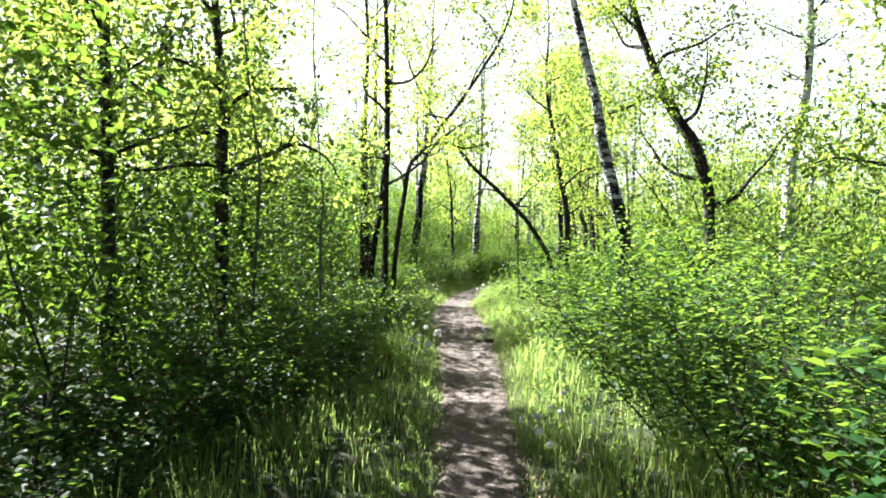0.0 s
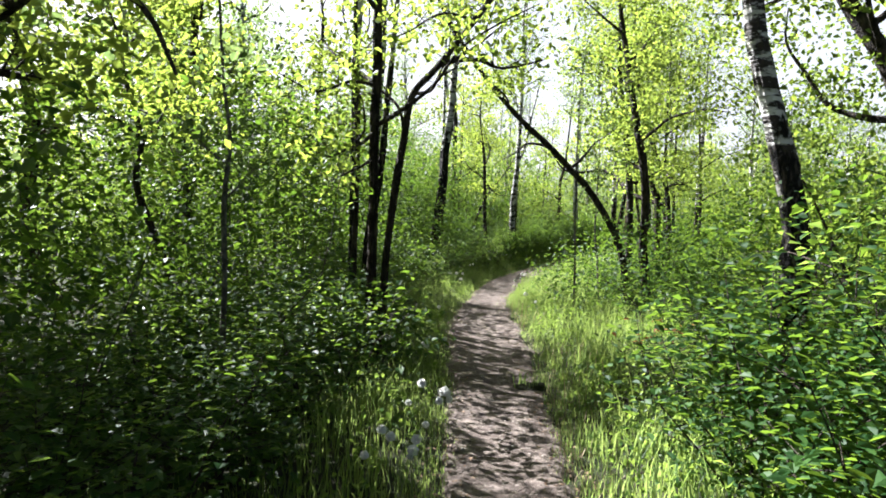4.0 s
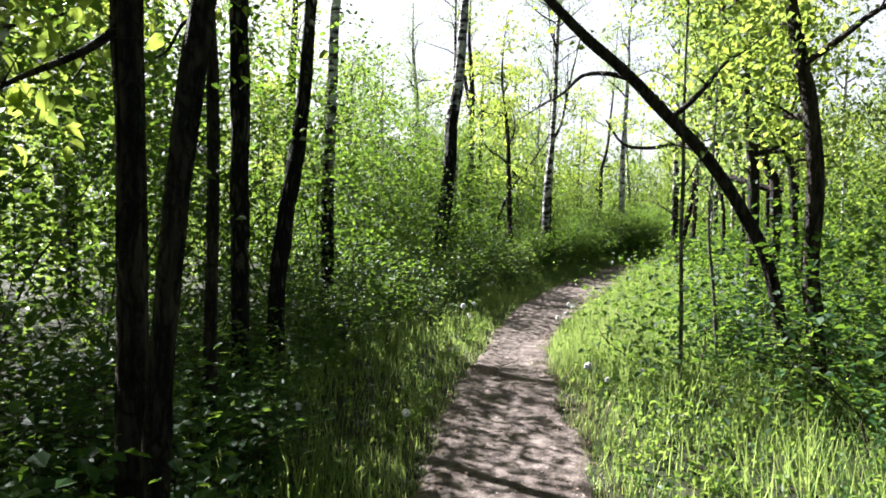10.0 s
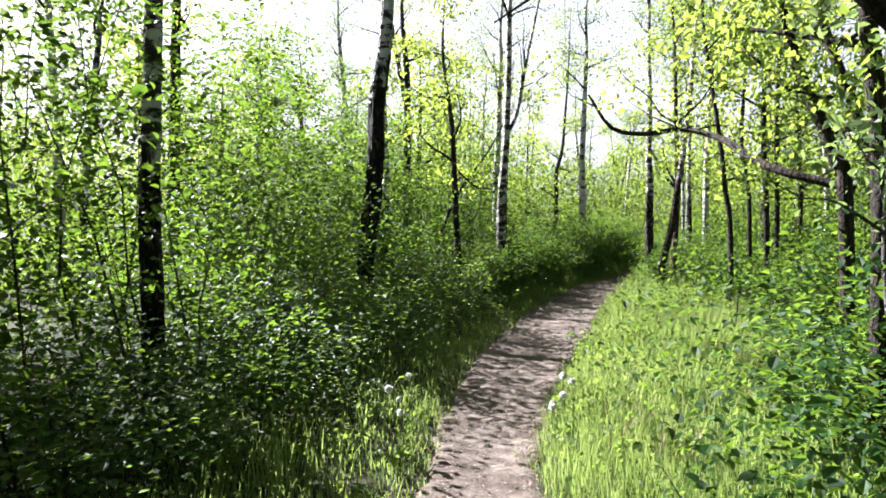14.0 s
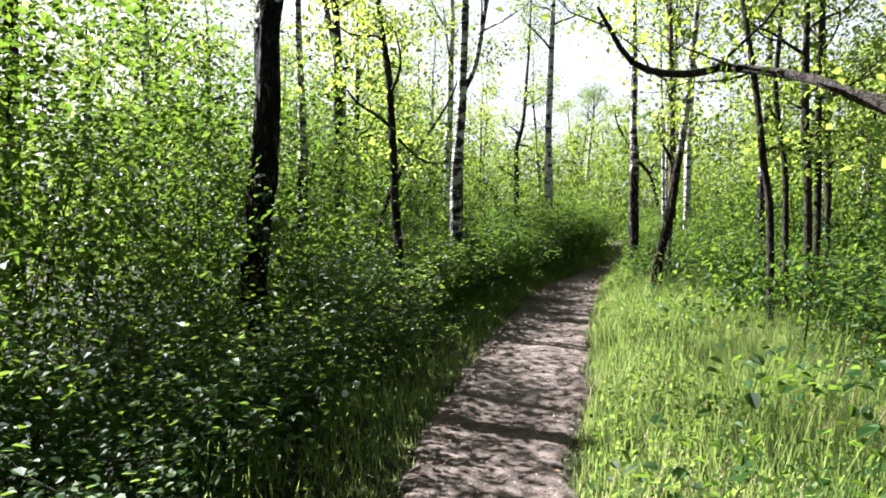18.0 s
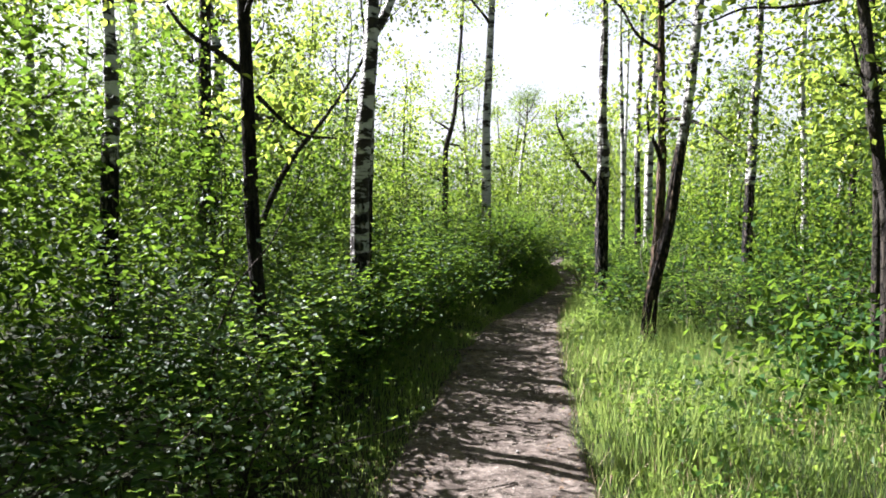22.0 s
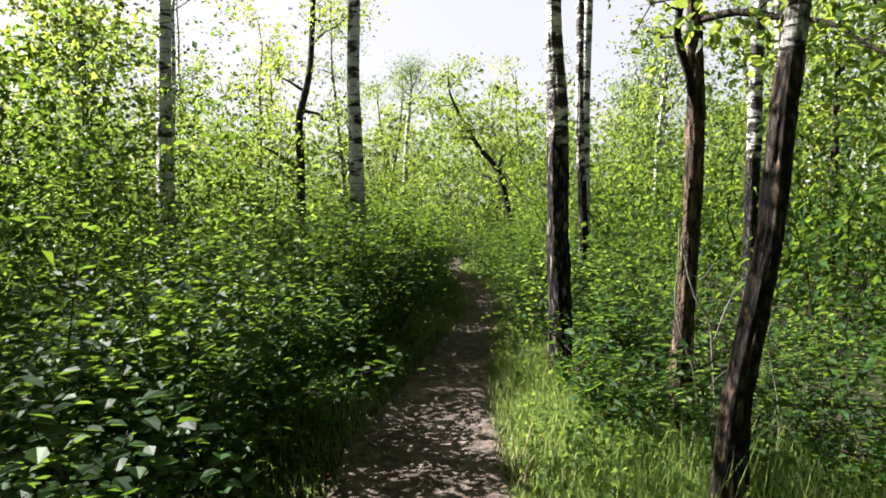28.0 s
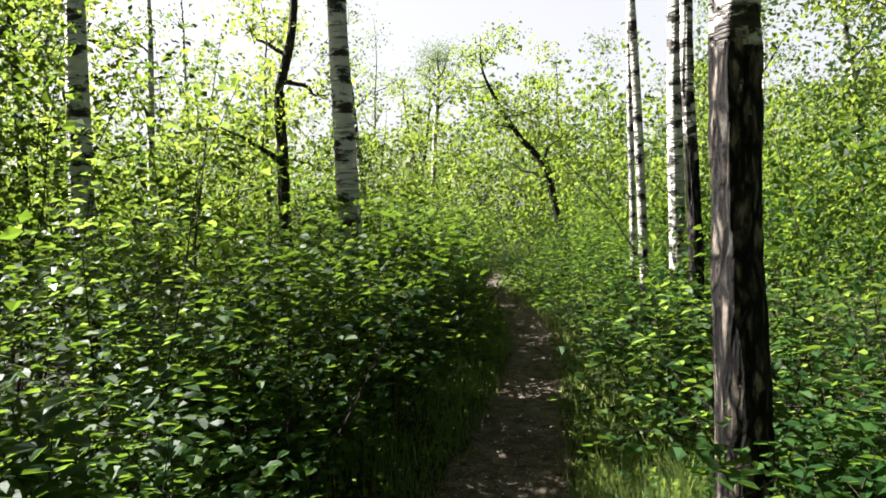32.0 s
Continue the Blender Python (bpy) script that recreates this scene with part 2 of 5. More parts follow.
def soil_material(name, path):
    m = Nodes(name)
    v = m.coords()
    fine = m.noise(v, 55.0, 6, 0.7)
    mid = m.noise(v, 9.0, 5, 0.6)
    big = m.noise(v, 1.3, 4, 0.6)
    if path:
        col = m.ramp(mid, (0.34, (0.056, 0.044, 0.037)), (0.5, (0.135, 0.110, 0.094)), (0.68, (0.24, 0.203, 0.176)))
        col = m.mix(m.ramp(big, (0.4, (0, 0, 0)), (0.7, (0.55, 0.55, 0.55))), col, (0.055, 0.042, 0.033, 1))
        grain = m.ramp(fine, (0.35, (0.55, 0.55, 0.55)), (0.65, (1.15, 1.12, 1.08)))
        col = m.mix(0.8, col, grain, "MULTIPLY")
        chips = m.ramp(m.noise(v, 42.0, 2, 0.5), (0.62, (0, 0, 0)), (0.67, (1, 1, 1)))
        col = m.mix(m.math("MULTIPLY", chips, 0.55), col, (0.28, 0.245, 0.215, 1))
        pits = m.ramp(m.noise(v, 27.0, 3, 0.6), (0.33, (1, 1, 1)), (0.40, (0, 0, 0)))
        col = m.mix(m.math("MULTIPLY", pits, 0.7), col, (0.022, 0.017, 0.014, 1))
        crumbs = m.ramp(m.noise(v, 120.0, 3, 0.5), (0.66, (0, 0, 0)), (0.70, (1, 1, 1)))
        col = m.mix(m.math("MULTIPLY", crumbs, 0.6), col, (0.06, 0.045, 0.032, 1))
    else:
        col = m.ramp(mid, (0.3, (0.014, 0.012, 0.008)), (0.5, (0.03, 0.025, 0.015)), (0.7, (0.055, 0.045, 0.028)))
        green = m.ramp(m.noise(v, 4.0, 5, 0.7), (0.36, (0, 0, 0)), (0.52, (0.45, 0.45, 0.45)))
        col = m.mix(green, col, (0.018, 0.036, 0.010, 1))
    m.put(m.bsdf, "Base Color", col)
    m.put(m.bsdf, "Roughness", 0.95)
    m.put(m.bsdf, "Specular IOR Level", 0.15)
    m.bump(m.mix(0.3, fine, mid), 1.0, 0.03)
    return m.mat


SOIL, FLOOR = soil_material("trodden_soil", True), soil_material("leaf_litter", False)


def plain(name, color, rough=0.6, vary=0.15, scale=30):
    m = Nodes(name)
    n = m.noise(m.coords(), scale, 4)
    low = [c * (1 - vary) for c in color]
    high = [c * (1 + vary) for c in color]
    m.put(m.bsdf, "Base Color", m.ramp(n, (0.3, low), (0.7, high)))
    m.put(m.bsdf, "Roughness", rough)
    return m.mat


FLUFF = plain("seed_fluff", (0.74, 0.735, 0.71), 0.9, 0.1, 200)
STALK = plain("stalk_green", (0.10, 0.13, 0.045), 0.5)
STONE = plain("stone_grey", (0.15, 0.135, 0.12), 0.85, 0.35)
CHIP = plain("pale_chip", (0.27, 0.24, 0.2), 0.8, 0.5, 50)
DRY_LEAF = plain("dry_leaf", (0.14, 0.085, 0.042), 0.8, 0.5, 60)
BARE_WOOD = plain("bare_wood", (0.17, 0.155, 0.135), 0.8, 0.35, 40)
DEAD_WOOD = bark_material("dead_wood", (0.06, 0.05, 0.042), (0.20, 0.175, 0.15), (40, 40, 8))
FAR_WOOD = leaf_material("far_wood", (0.02, 0.045, 0.014), (0.035, 0.07, 0.02), (0.06, 0.10, 0.026), (0.20, 0.27, 0.09), 0.4, 0.6)


# ---- geometry helpers ----
def mesh_of(name, verts, faces, material, smooth=False):
    """A mesh from arrays: verts (n, 3), faces (m, 4)."""
    verts, faces = np.asarray(verts, np.float32), np.asarray(faces, np.int32)
    me = bpy.data.meshes.new(name)
    me.vertices.add(len(verts))
    me.vertices.foreach_set("co", verts.ravel())
    me.loops.add(faces.size)
    me.loops.foreach_set("vertex_index", faces.ravel())
    me.polygons.add(len(faces))
    me.polygons.foreach_set("loop_start", np.arange(0, faces.size, faces.shape[1], dtype=np.int32))
    me.polygons.foreach_set("use_smooth", np.full(len(faces), smooth))
    me.materials.append(material)
    me.update(calc_edges=True)
    return me


def part(name, arrays, material, parent, label="", smooth=False):
    ob = new(name, mesh_of(name, *arrays, material, smooth))
    ob.parent = parent
    return tagged(ob, label) if label else ob


def joined(pieces):
    verts, faces, at = [], [], 0
    for v, f in pieces:
        verts.append(v), faces.append(f + at)
        at += len(v)
    return np.concatenate(verts), np.concatenate(faces)


def smooth_line(points, steps):
    """Catmull-Rom through rows of points."""
    p = np.asarray(points, float)
    p = np.vstack([2 * p[0] - p[1], p, 2 * p[-1] - p[-2]])
    out = []
    for i in range(1, len(p) - 2):
        t = np.linspace(0, 1, steps, endpoint=False)[:, None]
        a, b, c, d = p[i - 1 : i + 3]
        out.append(0.5 * (2 * b + (c - a) * t + (2 * a - 5 * b + 4 * c - d) * t**2 + (3 * b - a - 3 * c + d) * t**3))
    return np.vstack([*out, p[-2:-1]])


def tube(line, sides, rough=0.0, seed=0.0, furrow=0.0):
    """A tapered tube along rows of x, y, z, radius; rough: uneven, ridged bark."""
    line = np.asarray(line, float)
    c, r = line[:, :3], np.maximum(line[:, 3], 0.001) * (1 - 0.8 * rough)
    way = np.gradient(c, axis=0)
    way /= np.linalg.norm(way, axis=1, keepdims=True) + 1e-9
    ref = np.array([1.0, 0, 0]) if abs(way[0, 0]) < 0.9 else np.array([0, 1.0, 0])
    u = np.cross(way, ref)
    u /= np.linalg.norm(u, axis=1, keepdims=True) + 1e-9
    v = np.cross(way, u)
    ang = np.linspace(0, 2 * np.pi, sides, endpoint=False)
    k = np.ones((len(c), sides))
    if rough:
        for i in range(len(c)):
            for j in range(sides):
                ca, sa = math.cos(ang[j]), math.sin(ang[j])
                k[i, j] += rough * noise.noise((ca * 4.2 + seed, sa * 4.2, c[i, 2] * 2.2)) + 0.5 * rough * noise.noise((ca * 1.3, sa * 1.3 + seed, c[i, 2] * 0.9))
                if furrow:
                    fade = min(1.0, max(0.25, 1.4 - 0.25 * c[i, 2]))
                    cut = noise.noise((ca * 4.6 + seed, sa * 4.6, c[i, 2] * 2.3 + 0.7 * noise.noise((ca * 2, sa * 2, c[i, 2] * 6 + seed))))
                    k[i, j] -= furrow * fade * max(0.0, 1 - abs(cut) * 4.5)
                k[i, j] += 0.6 * rough * noise.noise((ca * 9 + seed, sa * 9, c[i, 2] * 5.5))
    ring = (np.cos(ang)[None, :, None] * u[:, None] + np.sin(ang)[None, :, None] * v[:, None]) * (r[:, None] * k)[..., None]
    verts = (c[:, None] + ring).reshape(-1, 3)
    i, j = np.meshgrid(np.arange(len(c) - 1), np.arange(sides), indexing="ij")
    a, b = i * sides + j, i * sides + (j + 1) % sides
    return verts, np.stack([a, b, b + sides, a + sides], -1).reshape(-1, 4)


def leaves(places, size, rng, up=0.5, shape="oval", droop=0.0, width=0.62):
    """Folded leaves at the places: oval of two quads, or a single kite."""
    n = len(places)
    nor = rng.normal(size=(n, 3))
    nor /= np.linalg.norm(nor, axis=1, keepdims=True)
    nor = nor * (1 - up) + np.array([0, 0, up])
    nor /= np.linalg.norm(nor, axis=1, keepdims=True)
    fwd = rng.normal(size=(n, 3))
    fwd[:, 2] -= droop
    fwd -= (fwd * nor).sum(1, keepdims=True) * nor
    fwd /= np.linalg.norm(fwd, axis=1, keepdims=True) + 1e-9
    side = np.cross(nor, fwd)
    s = (size * rng.uniform(0.6, 1.25, n))[:, None]
    fold = 0.12
    w = width * 0.5
    base = places - 0.5 * s * fwd
    tip = places + 0.5 * s * fwd - 0.10 * s * nor
    if shape == "kite":
        l = places + s * (-w * side * 1.1 + fold * nor - 0.05 * fwd)
        r = places + s * (w * side * 1.1 + fold * nor - 0.05 * fwd)
        v = np.stack([base, r, tip, l], 1).reshape(-1, 3)
        return v, np.arange(4 * n).reshape(n, 4)
    l1 = places + s * (-w * side + fold * nor - 0.22 * fwd)
    r1 = places + s * (w * side + fold * nor - 0.22 * fwd)
    l2 = places + s * (-w * 0.78 * side + fold * 0.7 * nor + 0.2 * fwd)
    r2 = places + s * (w * 0.78 * side + fold * 0.7 * nor + 0.2 * fwd)
    v = np.stack([base, r1, r2, tip, l2, l1], 1).reshape(-1, 3)
    k = np.arange(n)[:, None] * 6
    f = np.stack([k + [0, 1, 2, 3], k + [0, 3, 4, 5]], 1).reshape(-1, 4)
    return v, f


def sprays(centres, per, wide, flat, rng):
    """Places of the leaves of flat sprays round the centres; wide: a spray's half width."""
    wide = np.repeat(np.broadcast_to(wide, len(centres)), per)[:, None]
    off = rng.normal(size=(len(centres) * per, 3)) * wide * [1, 1, flat]
    off[:, 2] -= 0.35 * (off[:, 0] ** 2 + off[:, 1] ** 2) / wide[:, 0]
    return np.repeat(centres, per, 0) + off


def thing(name, x, y, label, category, group="", z=0.0, kind=""):
    ob = new(name)
    ob.location = (x, y, z)
    return tagged(ob, label, category, group, kind)


# ---- the trail and the lie of the land ----
TRAIL_Y = [-12, -3, 4, 7, 10.5, 13.5, 15, 16.8, 18, 19.6, 21, 22.9, 24.3, 25.8, 27.4, 29.3, 31, 33.6, 36.4, 39, 43]
TRAIL_X = [-0.6, 0.08, 0.33, 0.47, 0.57, 0.54, 0.57, 0.70, 0.91, 1.25, 1.68, 2.24, 2.70, 3.24, 3.79, 4.68, 5.62, 6.92, 7.82, 8.5, 10.2]
TRAIL_W = [0.6, 0.58, 0.58, 0.66, 0.86, 1.02, 0.88, 0.64, 0.76, 1.02, 1.20, 1.18, 1.14, 1.10, 1.06, 0.78, 0.62, 0.46, 0.42, 0.2, 0.16]
fine_y = np.linspace(-12, 43, 1101)
smooth_x = np.interp(fine_y, TRAIL_Y, TRAIL_X)
smooth_w = np.interp(fine_y, TRAIL_Y, TRAIL_W)
for _ in range(2):
    kernel = np.ones(21) / 21
    smooth_x = np.convolve(np.pad(smooth_x, 10, "edge"), kernel, "valid")
    smooth_w = np.convolve(np.pad(smooth_w, 10, "edge"), kernel, "valid")


def trail_x(y):
    return np.interp(y, fine_y, smooth_x)


def trail_w(y):
    return np.interp(y, fine_y, smooth_w)


def off_trail(x, y):
    """How far beside the middle of the trail, to its right."""
    slope = (trail_x(y + 0.3) - trail_x(y - 0.3)) / 0.6
    return (x - trail_x(y)) / np.sqrt(1 + slope**2)


def land(x, y):
    """The height of the ground."""
    d = np.abs(off_trail(x, y))
    bank = np.clip((d - trail_w(y) * 0.42) / 0.5, 0, 1)
    wave = 0.05 * np.sin(x * 0.9 + 1.3) * np.cos(y * 0.7) + 0.03 * np.sin(x * 2.3 - y * 1.9)
    return -0.045 + bank * (0.075 + wave * 0.8)


def axis(lo, a, b, hi, step):
    inner = np.arange(a, b + 1e-6, step)
    grow = 1.28 ** np.arange(1, 40) * step
    left = a - np.cumsum(grow)
    right = b + np.cumsum(grow)
    return np.r_[left[left > lo][::-1], inner, right[right < hi]]


gx, gy = axis(-600, -6, 13, 600, 0.28), axis(-600, -6, 44, 700, 0.28)
mx, my = np.meshgrid(gx, gy, indexing="ij")
gv = np.stack([mx, my, land(mx, my)], -1).reshape(-1, 3)
ii, jj = np.meshgrid(np.arange(len(gx) - 1), np.arange(len(gy) - 1), indexing="ij")
ka = ii * len(gy) + jj
gf = np.stack([ka, ka + len(gy), ka + len(gy) + 1, ka + 1], -1).reshape(-1, 4)
ground = new("ground", mesh_of("ground", gv, gf, FLOOR, True))
tagged(ground, "dark forest floor of soil, moss and leaf litter", "ground", kind="structure")

ty = np.arange(-11.5, 42.5, 0.04)
tc = np.linspace(-1, 1, 27)
tv = []
for y in ty:
    half = trail_w(y) * 0.5
    cx = trail_x(y)
    slope = (trail_x(y + 0.3) - trail_x(y - 0.3)) / 0.6
    k = 1 / math.sqrt(1 + slope * slope)
    ragged_l = 0.13 * noise.noise((0.3, y * 1.4, 0)) + 0.06 * noise.noise((4.1, y * 5.0, 0))
    ragged_r = 0.13 * noise.noise((9.7, y * 1.3, 3)) + 0.06 * noise.noise((6.1, y * 5.5, 2))
    for c in tc:
        d = c * (half + 0.02 + (ragged_l if c < 0 else ragged_r) * abs(c))
        x, yy = cx + d * k, y - d * k * slope
        z = 0.016 * noise.noise((x * 2.2, yy * 2.2, 0.5)) + 0.009 * noise.noise((x * 6, yy * 6, 1.5)) + 0.008 * noise.noise((x * 17, yy * 17, 2.5))
        z += -0.018 * (1 - c * c) - 0.004
        z -= 0.05 * max(0.0, abs(c) - 0.82) / 0.18
        tv.append((x, yy, z))
n2 = len(tc)
ii, jj = np.meshgrid(np.arange(len(ty) - 1), np.arange(n2 - 1), indexing="ij")
ka = ii * n2 + jj
trail = new("trail", mesh_of("trail", np.array(tv), np.stack([ka, ka + 1, ka + n2 + 1, ka + n2], -1).reshape(-1, 4), SOIL, True))
tagged(trail, "trodden brown earth footpath with ragged grassy edges", "footpath", kind="structure")

# ---- trees that stand near the trail ----
KINDS = {
    "oak": ("oak_tree", "gnarled oak with dark furrowed bark and yellow-green leaves", "tree", OAK_BARK, OAK_LEAF),
    "pole": ("young_oak_tree", "slender dark-barked young oak with sparse bright leaves", "tree", POLE_BARK, OAK_LEAF),
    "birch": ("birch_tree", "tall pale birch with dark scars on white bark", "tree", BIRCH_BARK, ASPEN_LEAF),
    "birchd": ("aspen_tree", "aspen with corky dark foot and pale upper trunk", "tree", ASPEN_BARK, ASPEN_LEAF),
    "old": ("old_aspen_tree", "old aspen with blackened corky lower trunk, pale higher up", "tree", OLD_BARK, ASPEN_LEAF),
    "sap": ("sapling", "thin grey-barked sapling with few round leaves", "sapling", SAP_BARK, ASPEN_LEAF),
}
serial = iter(range(1, 10000))


def branch(start, way, length, radius, rng, gnarl, lift, count=6):
    """Rows of x, y, z, radius of a limb."""
    p, w, out = np.array(start, float), np.array(way, float), []
    for i in range(count):
        t = i / (count - 1)
        out.append([*p, radius * (1 - 0.85 * t)])
        w = w + rng.normal(size=3) * gnarl + np.array([0, 0, lift])
        w /= np.linalg.norm(w)
        p = p + w * length / (count - 1)
    return np.array(out)


def limb_with_twigs(line, rng, gnarl, sides=6, twigs=4):
    """A limb's arrays with its twigs, and the places where its leaves sit."""
    fine = smooth_line(line, 3 if sides > 4 else 1)
    pieces, tips = [tube(fine, sides, 0.12 if sides > 5 else 0, rng.uniform(0, 50))], []
    length = np.linalg.norm(np.diff(fine[:, :3], axis=0), axis=1).sum()
    for _ in range(twigs):
        k = int(rng.uniform(0.3, 0.95) * (len(fine) - 1))
        w = rng.normal(size=3)
        w[2] = abs(w[2]) * 0.6
        w /= np.linalg.norm(w)
        sub = branch(fine[k, :3], w, length * rng.uniform(0.25, 0.5), max(fine[k, 3] * 0.5, 0.004), rng, gnarl, 0.08, 4)
        pieces.append(tube(sub, 3))
        tips += [sub[2, :3], sub[3, :3]]
    tips += [p[:3] for p in fine[len(fine) // 2 :: 2 if sides > 4 else 1]]
    return joined(pieces), np.array(tips)


def tree(kind, x, y, height, pts, extra=(), name=None, lush=1.0, clear=None, near=True, own_bark=None):
    title, label, category, bark, leaf = KINDS[kind]
    bark = own_bark or bark
    seed = next(serial)
    rng = np.random.default_rng(seed)
    ob = thing(title, x, y, label, category, "trees beside the trail" if near else "trees of the wood", z=float(land(x, y)) - 0.02)
    pts = np.array(pts, float)
    top = pts[-1].copy()
    lean = (pts[-1, :2] - pts[-2, :2]) / max(0.2, pts[-1, 2] - pts[-2, 2])
    lean = np.clip(lean, -0.9, 0.9)
    rows = [*pts]
    steps = max(3, int((height - top[2]) / 0.9))
    for i in range(1, steps + 1):
        t = i / steps
        dz = (height - top[2]) * t
        bend = 1 - 0.55 * t
        xy = top[:2] + lean * dz * bend + rng.normal(size=2) * 0.06 * t
        rows.append([*xy, top[2] + dz, max(top[3] * (1 - t) ** 0.8, 0.008)])
    foot = rows[0].copy()
    rows[0] = np.array([*foot[:3], foot[3] * 1.25])
    rows.insert(1, np.array([*(foot[:2] + (rows[1][:2] - foot[:2]) * 0.2), 0.16, foot[3] * 1.05]))
    rows = [r for i, r in enumerate(rows) if i < 2 or r[2] > 0.25]
    r0 = pts[0, 3]
    furrowed = near and kind != "sap" and r0 > 0.05 and abs(off_trail(np.float64(x), np.float64(y))) < 2.4
    line = smooth_line(rows, (9 if furrowed else 5) if near else 2)
    sides = (20 if r0 > 0.07 else 12) if near else 6
    if furrowed:
        sides = 40
    if kind == "sap":
        sides = 8
    part("trunk", tube(line, sides, {"oak": 0.20, "pole": 0.12, "birchd": 0.20, "old": 0.20, "birch": 0.05, "sap": 0.03}[kind] if near else 0, seed * 3.7, {"birch": 0.03, "birchd": 0.17, "old": 0.17}.get(kind, 0.18) if furrowed else 0.0), bark, ob, smooth=True)
    start = {"oak": 2.0, "pole": 1.9, "birch": 4.9, "birchd": 5.1, "old": 5.3, "sap": 1.2}[kind]
    if clear:
        start = clear
    count = {"oak": 12, "pole": 9, "birch": 11, "birchd": 11, "old": 11, "sap": 7}[kind] if near else 7
    gnarl = {"oak": 0.32, "pole": 0.28, "birch": 0.16, "birchd": 0.18, "old": 0.18, "sap": 0.15}[kind]
    clusters = []
    limbs = []
    turn = rng.uniform(0, 6.28)
    for i in range(count):
        z = start + (height * 0.97 - start) * (i + rng.uniform(0, 0.8)) / count
        k = int(np.argmin(np.abs(line[:, 2] - z)))
        turn += 2.4 + rng.uniform(-0.5, 0.5)
        reach = {"oak": 1.7, "pole": 1.2, "birch": 1.3, "birchd": 1.4, "old": 1.4, "sap": 0.6}[kind] * rng.uniform(0.6, 1.25) * (1 - 0.45 * (z - start) / (height - start + 0.1))
        rise = rng.uniform(0.1, 0.6) if kind in ("oak", "pole") else rng.uniform(0.4, 0.9)
        way = np.array([math.cos(turn), math.sin(turn), rise])
        limbs.append(branch(line[k, :3], way / np.linalg.norm(way), reach, min(line[k, 3] * 0.55, 0.045), rng, gnarl, 0.05))
    own = len(limbs)
    for rows2 in extra:
        limbs.append(np.array(rows2, float) - [x, y, 0, 0])
    twig_mat = OAK_BARK if kind == "oak" else (POLE_BARK if kind == "pole" else TWIG_BARK if kind != "sap" else SAP_BARK)
    for i, limb in enumerate(limbs):
        arrays, tips = limb_with_twigs(limb, rng, gnarl, (6 if i < own else 10) if near else 4, 4 if near else 2)
        part("limb", arrays, twig_mat if i < own else bark, ob, smooth=True)
        clusters.append(tips)
    tips = np.concatenate(clusters)
    per = {"oak": 36, "pole": 30, "birch": 25, "birchd": 25, "old": 25, "sap": 9}[kind] * lush * (0.9 if near else 0.52)
    spread = {"oak": 0.24, "pole": 0.22, "birch": 0.27, "birchd": 0.27, "old": 0.27, "sap": 0.14}[kind] * (1 if near else 1.3)
    reps = rng.poisson(per, len(tips))
    where = np.repeat(tips, reps, 0)
    where = where + rng.normal(size=where.shape) * spread * np.array([1, 1, 0.6])
    size = {"oak": 0.074, "pole": 0.072, "birch": 0.058, "birchd": 0.06, "old": 0.06, "sap": 0.06}[kind] * (1 if near else 1.75)
    aside = np.abs(off_trail(where[:, 0] + x, np.clip(where[:, 1] + y, -11, 42)))
    where = where[(aside > 1.35) | (where[:, 2] > 2.75)]
    part("crown", leaves(where, size, rng, 0.42, "oval" if near and kind in ("oak", "pole", "sap") and abs(off_trail(np.float64(x), np.float64(y))) < 1.9 else "kite", 0.3, 0.6), leaf, ob)
    return ob


tree('oak', -2.11, 7.22, 7, [(0.00, 0.00, 0.00, 0.070), (0.00, 0.00, 0.44, 0.065), (0.01, 0.00, 1.10, 0.069), (-0.00, -0.00, 1.59, 0.087), (-0.01, -0.00, 2.32, 0.078), (0.02, 0.01, 2.76, 0.065), (-0.02, -0.01, 3.14, 0.052)], extra=[[(-2.13, 7.2, 2.18, 0.032), (-2.5, 7.15, 2.17, 0.027), (-2.9, 7.1, 2.1, 0.022), (-3.45, 7.05, 2.36, 0.014)], [(-2.13, 7.2, 2.47, 0.034), (-2.4, 7.1, 2.48, 0.03), (-3.0, 6.95, 2.46, 0.022), (-3.5, 6.9, 2.36, 0.012)], [(-2.1, 7.2, 2.14, 0.03), (-1.9, 7.25, 2.06, 0.024), (-1.55, 7.2, 2.0, 0.014)], [(-2.1, 7.2, 2.75, 0.03), (-1.8, 7.3, 2.95, 0.024), (-1.4, 7.3, 2.98, 0.014)]], lush=0.6)
tree('oak', -6.64, 15.27, 7, [(0.00, 0.00, 0.00, 0.152), (-0.00, 0.00, 0.22, 0.141), (-0.06, -0.03, 1.52, 0.129), (0.03, 0.02, 2.60, 0.117), (-0.13, -0.07, 3.66, 0.095)])
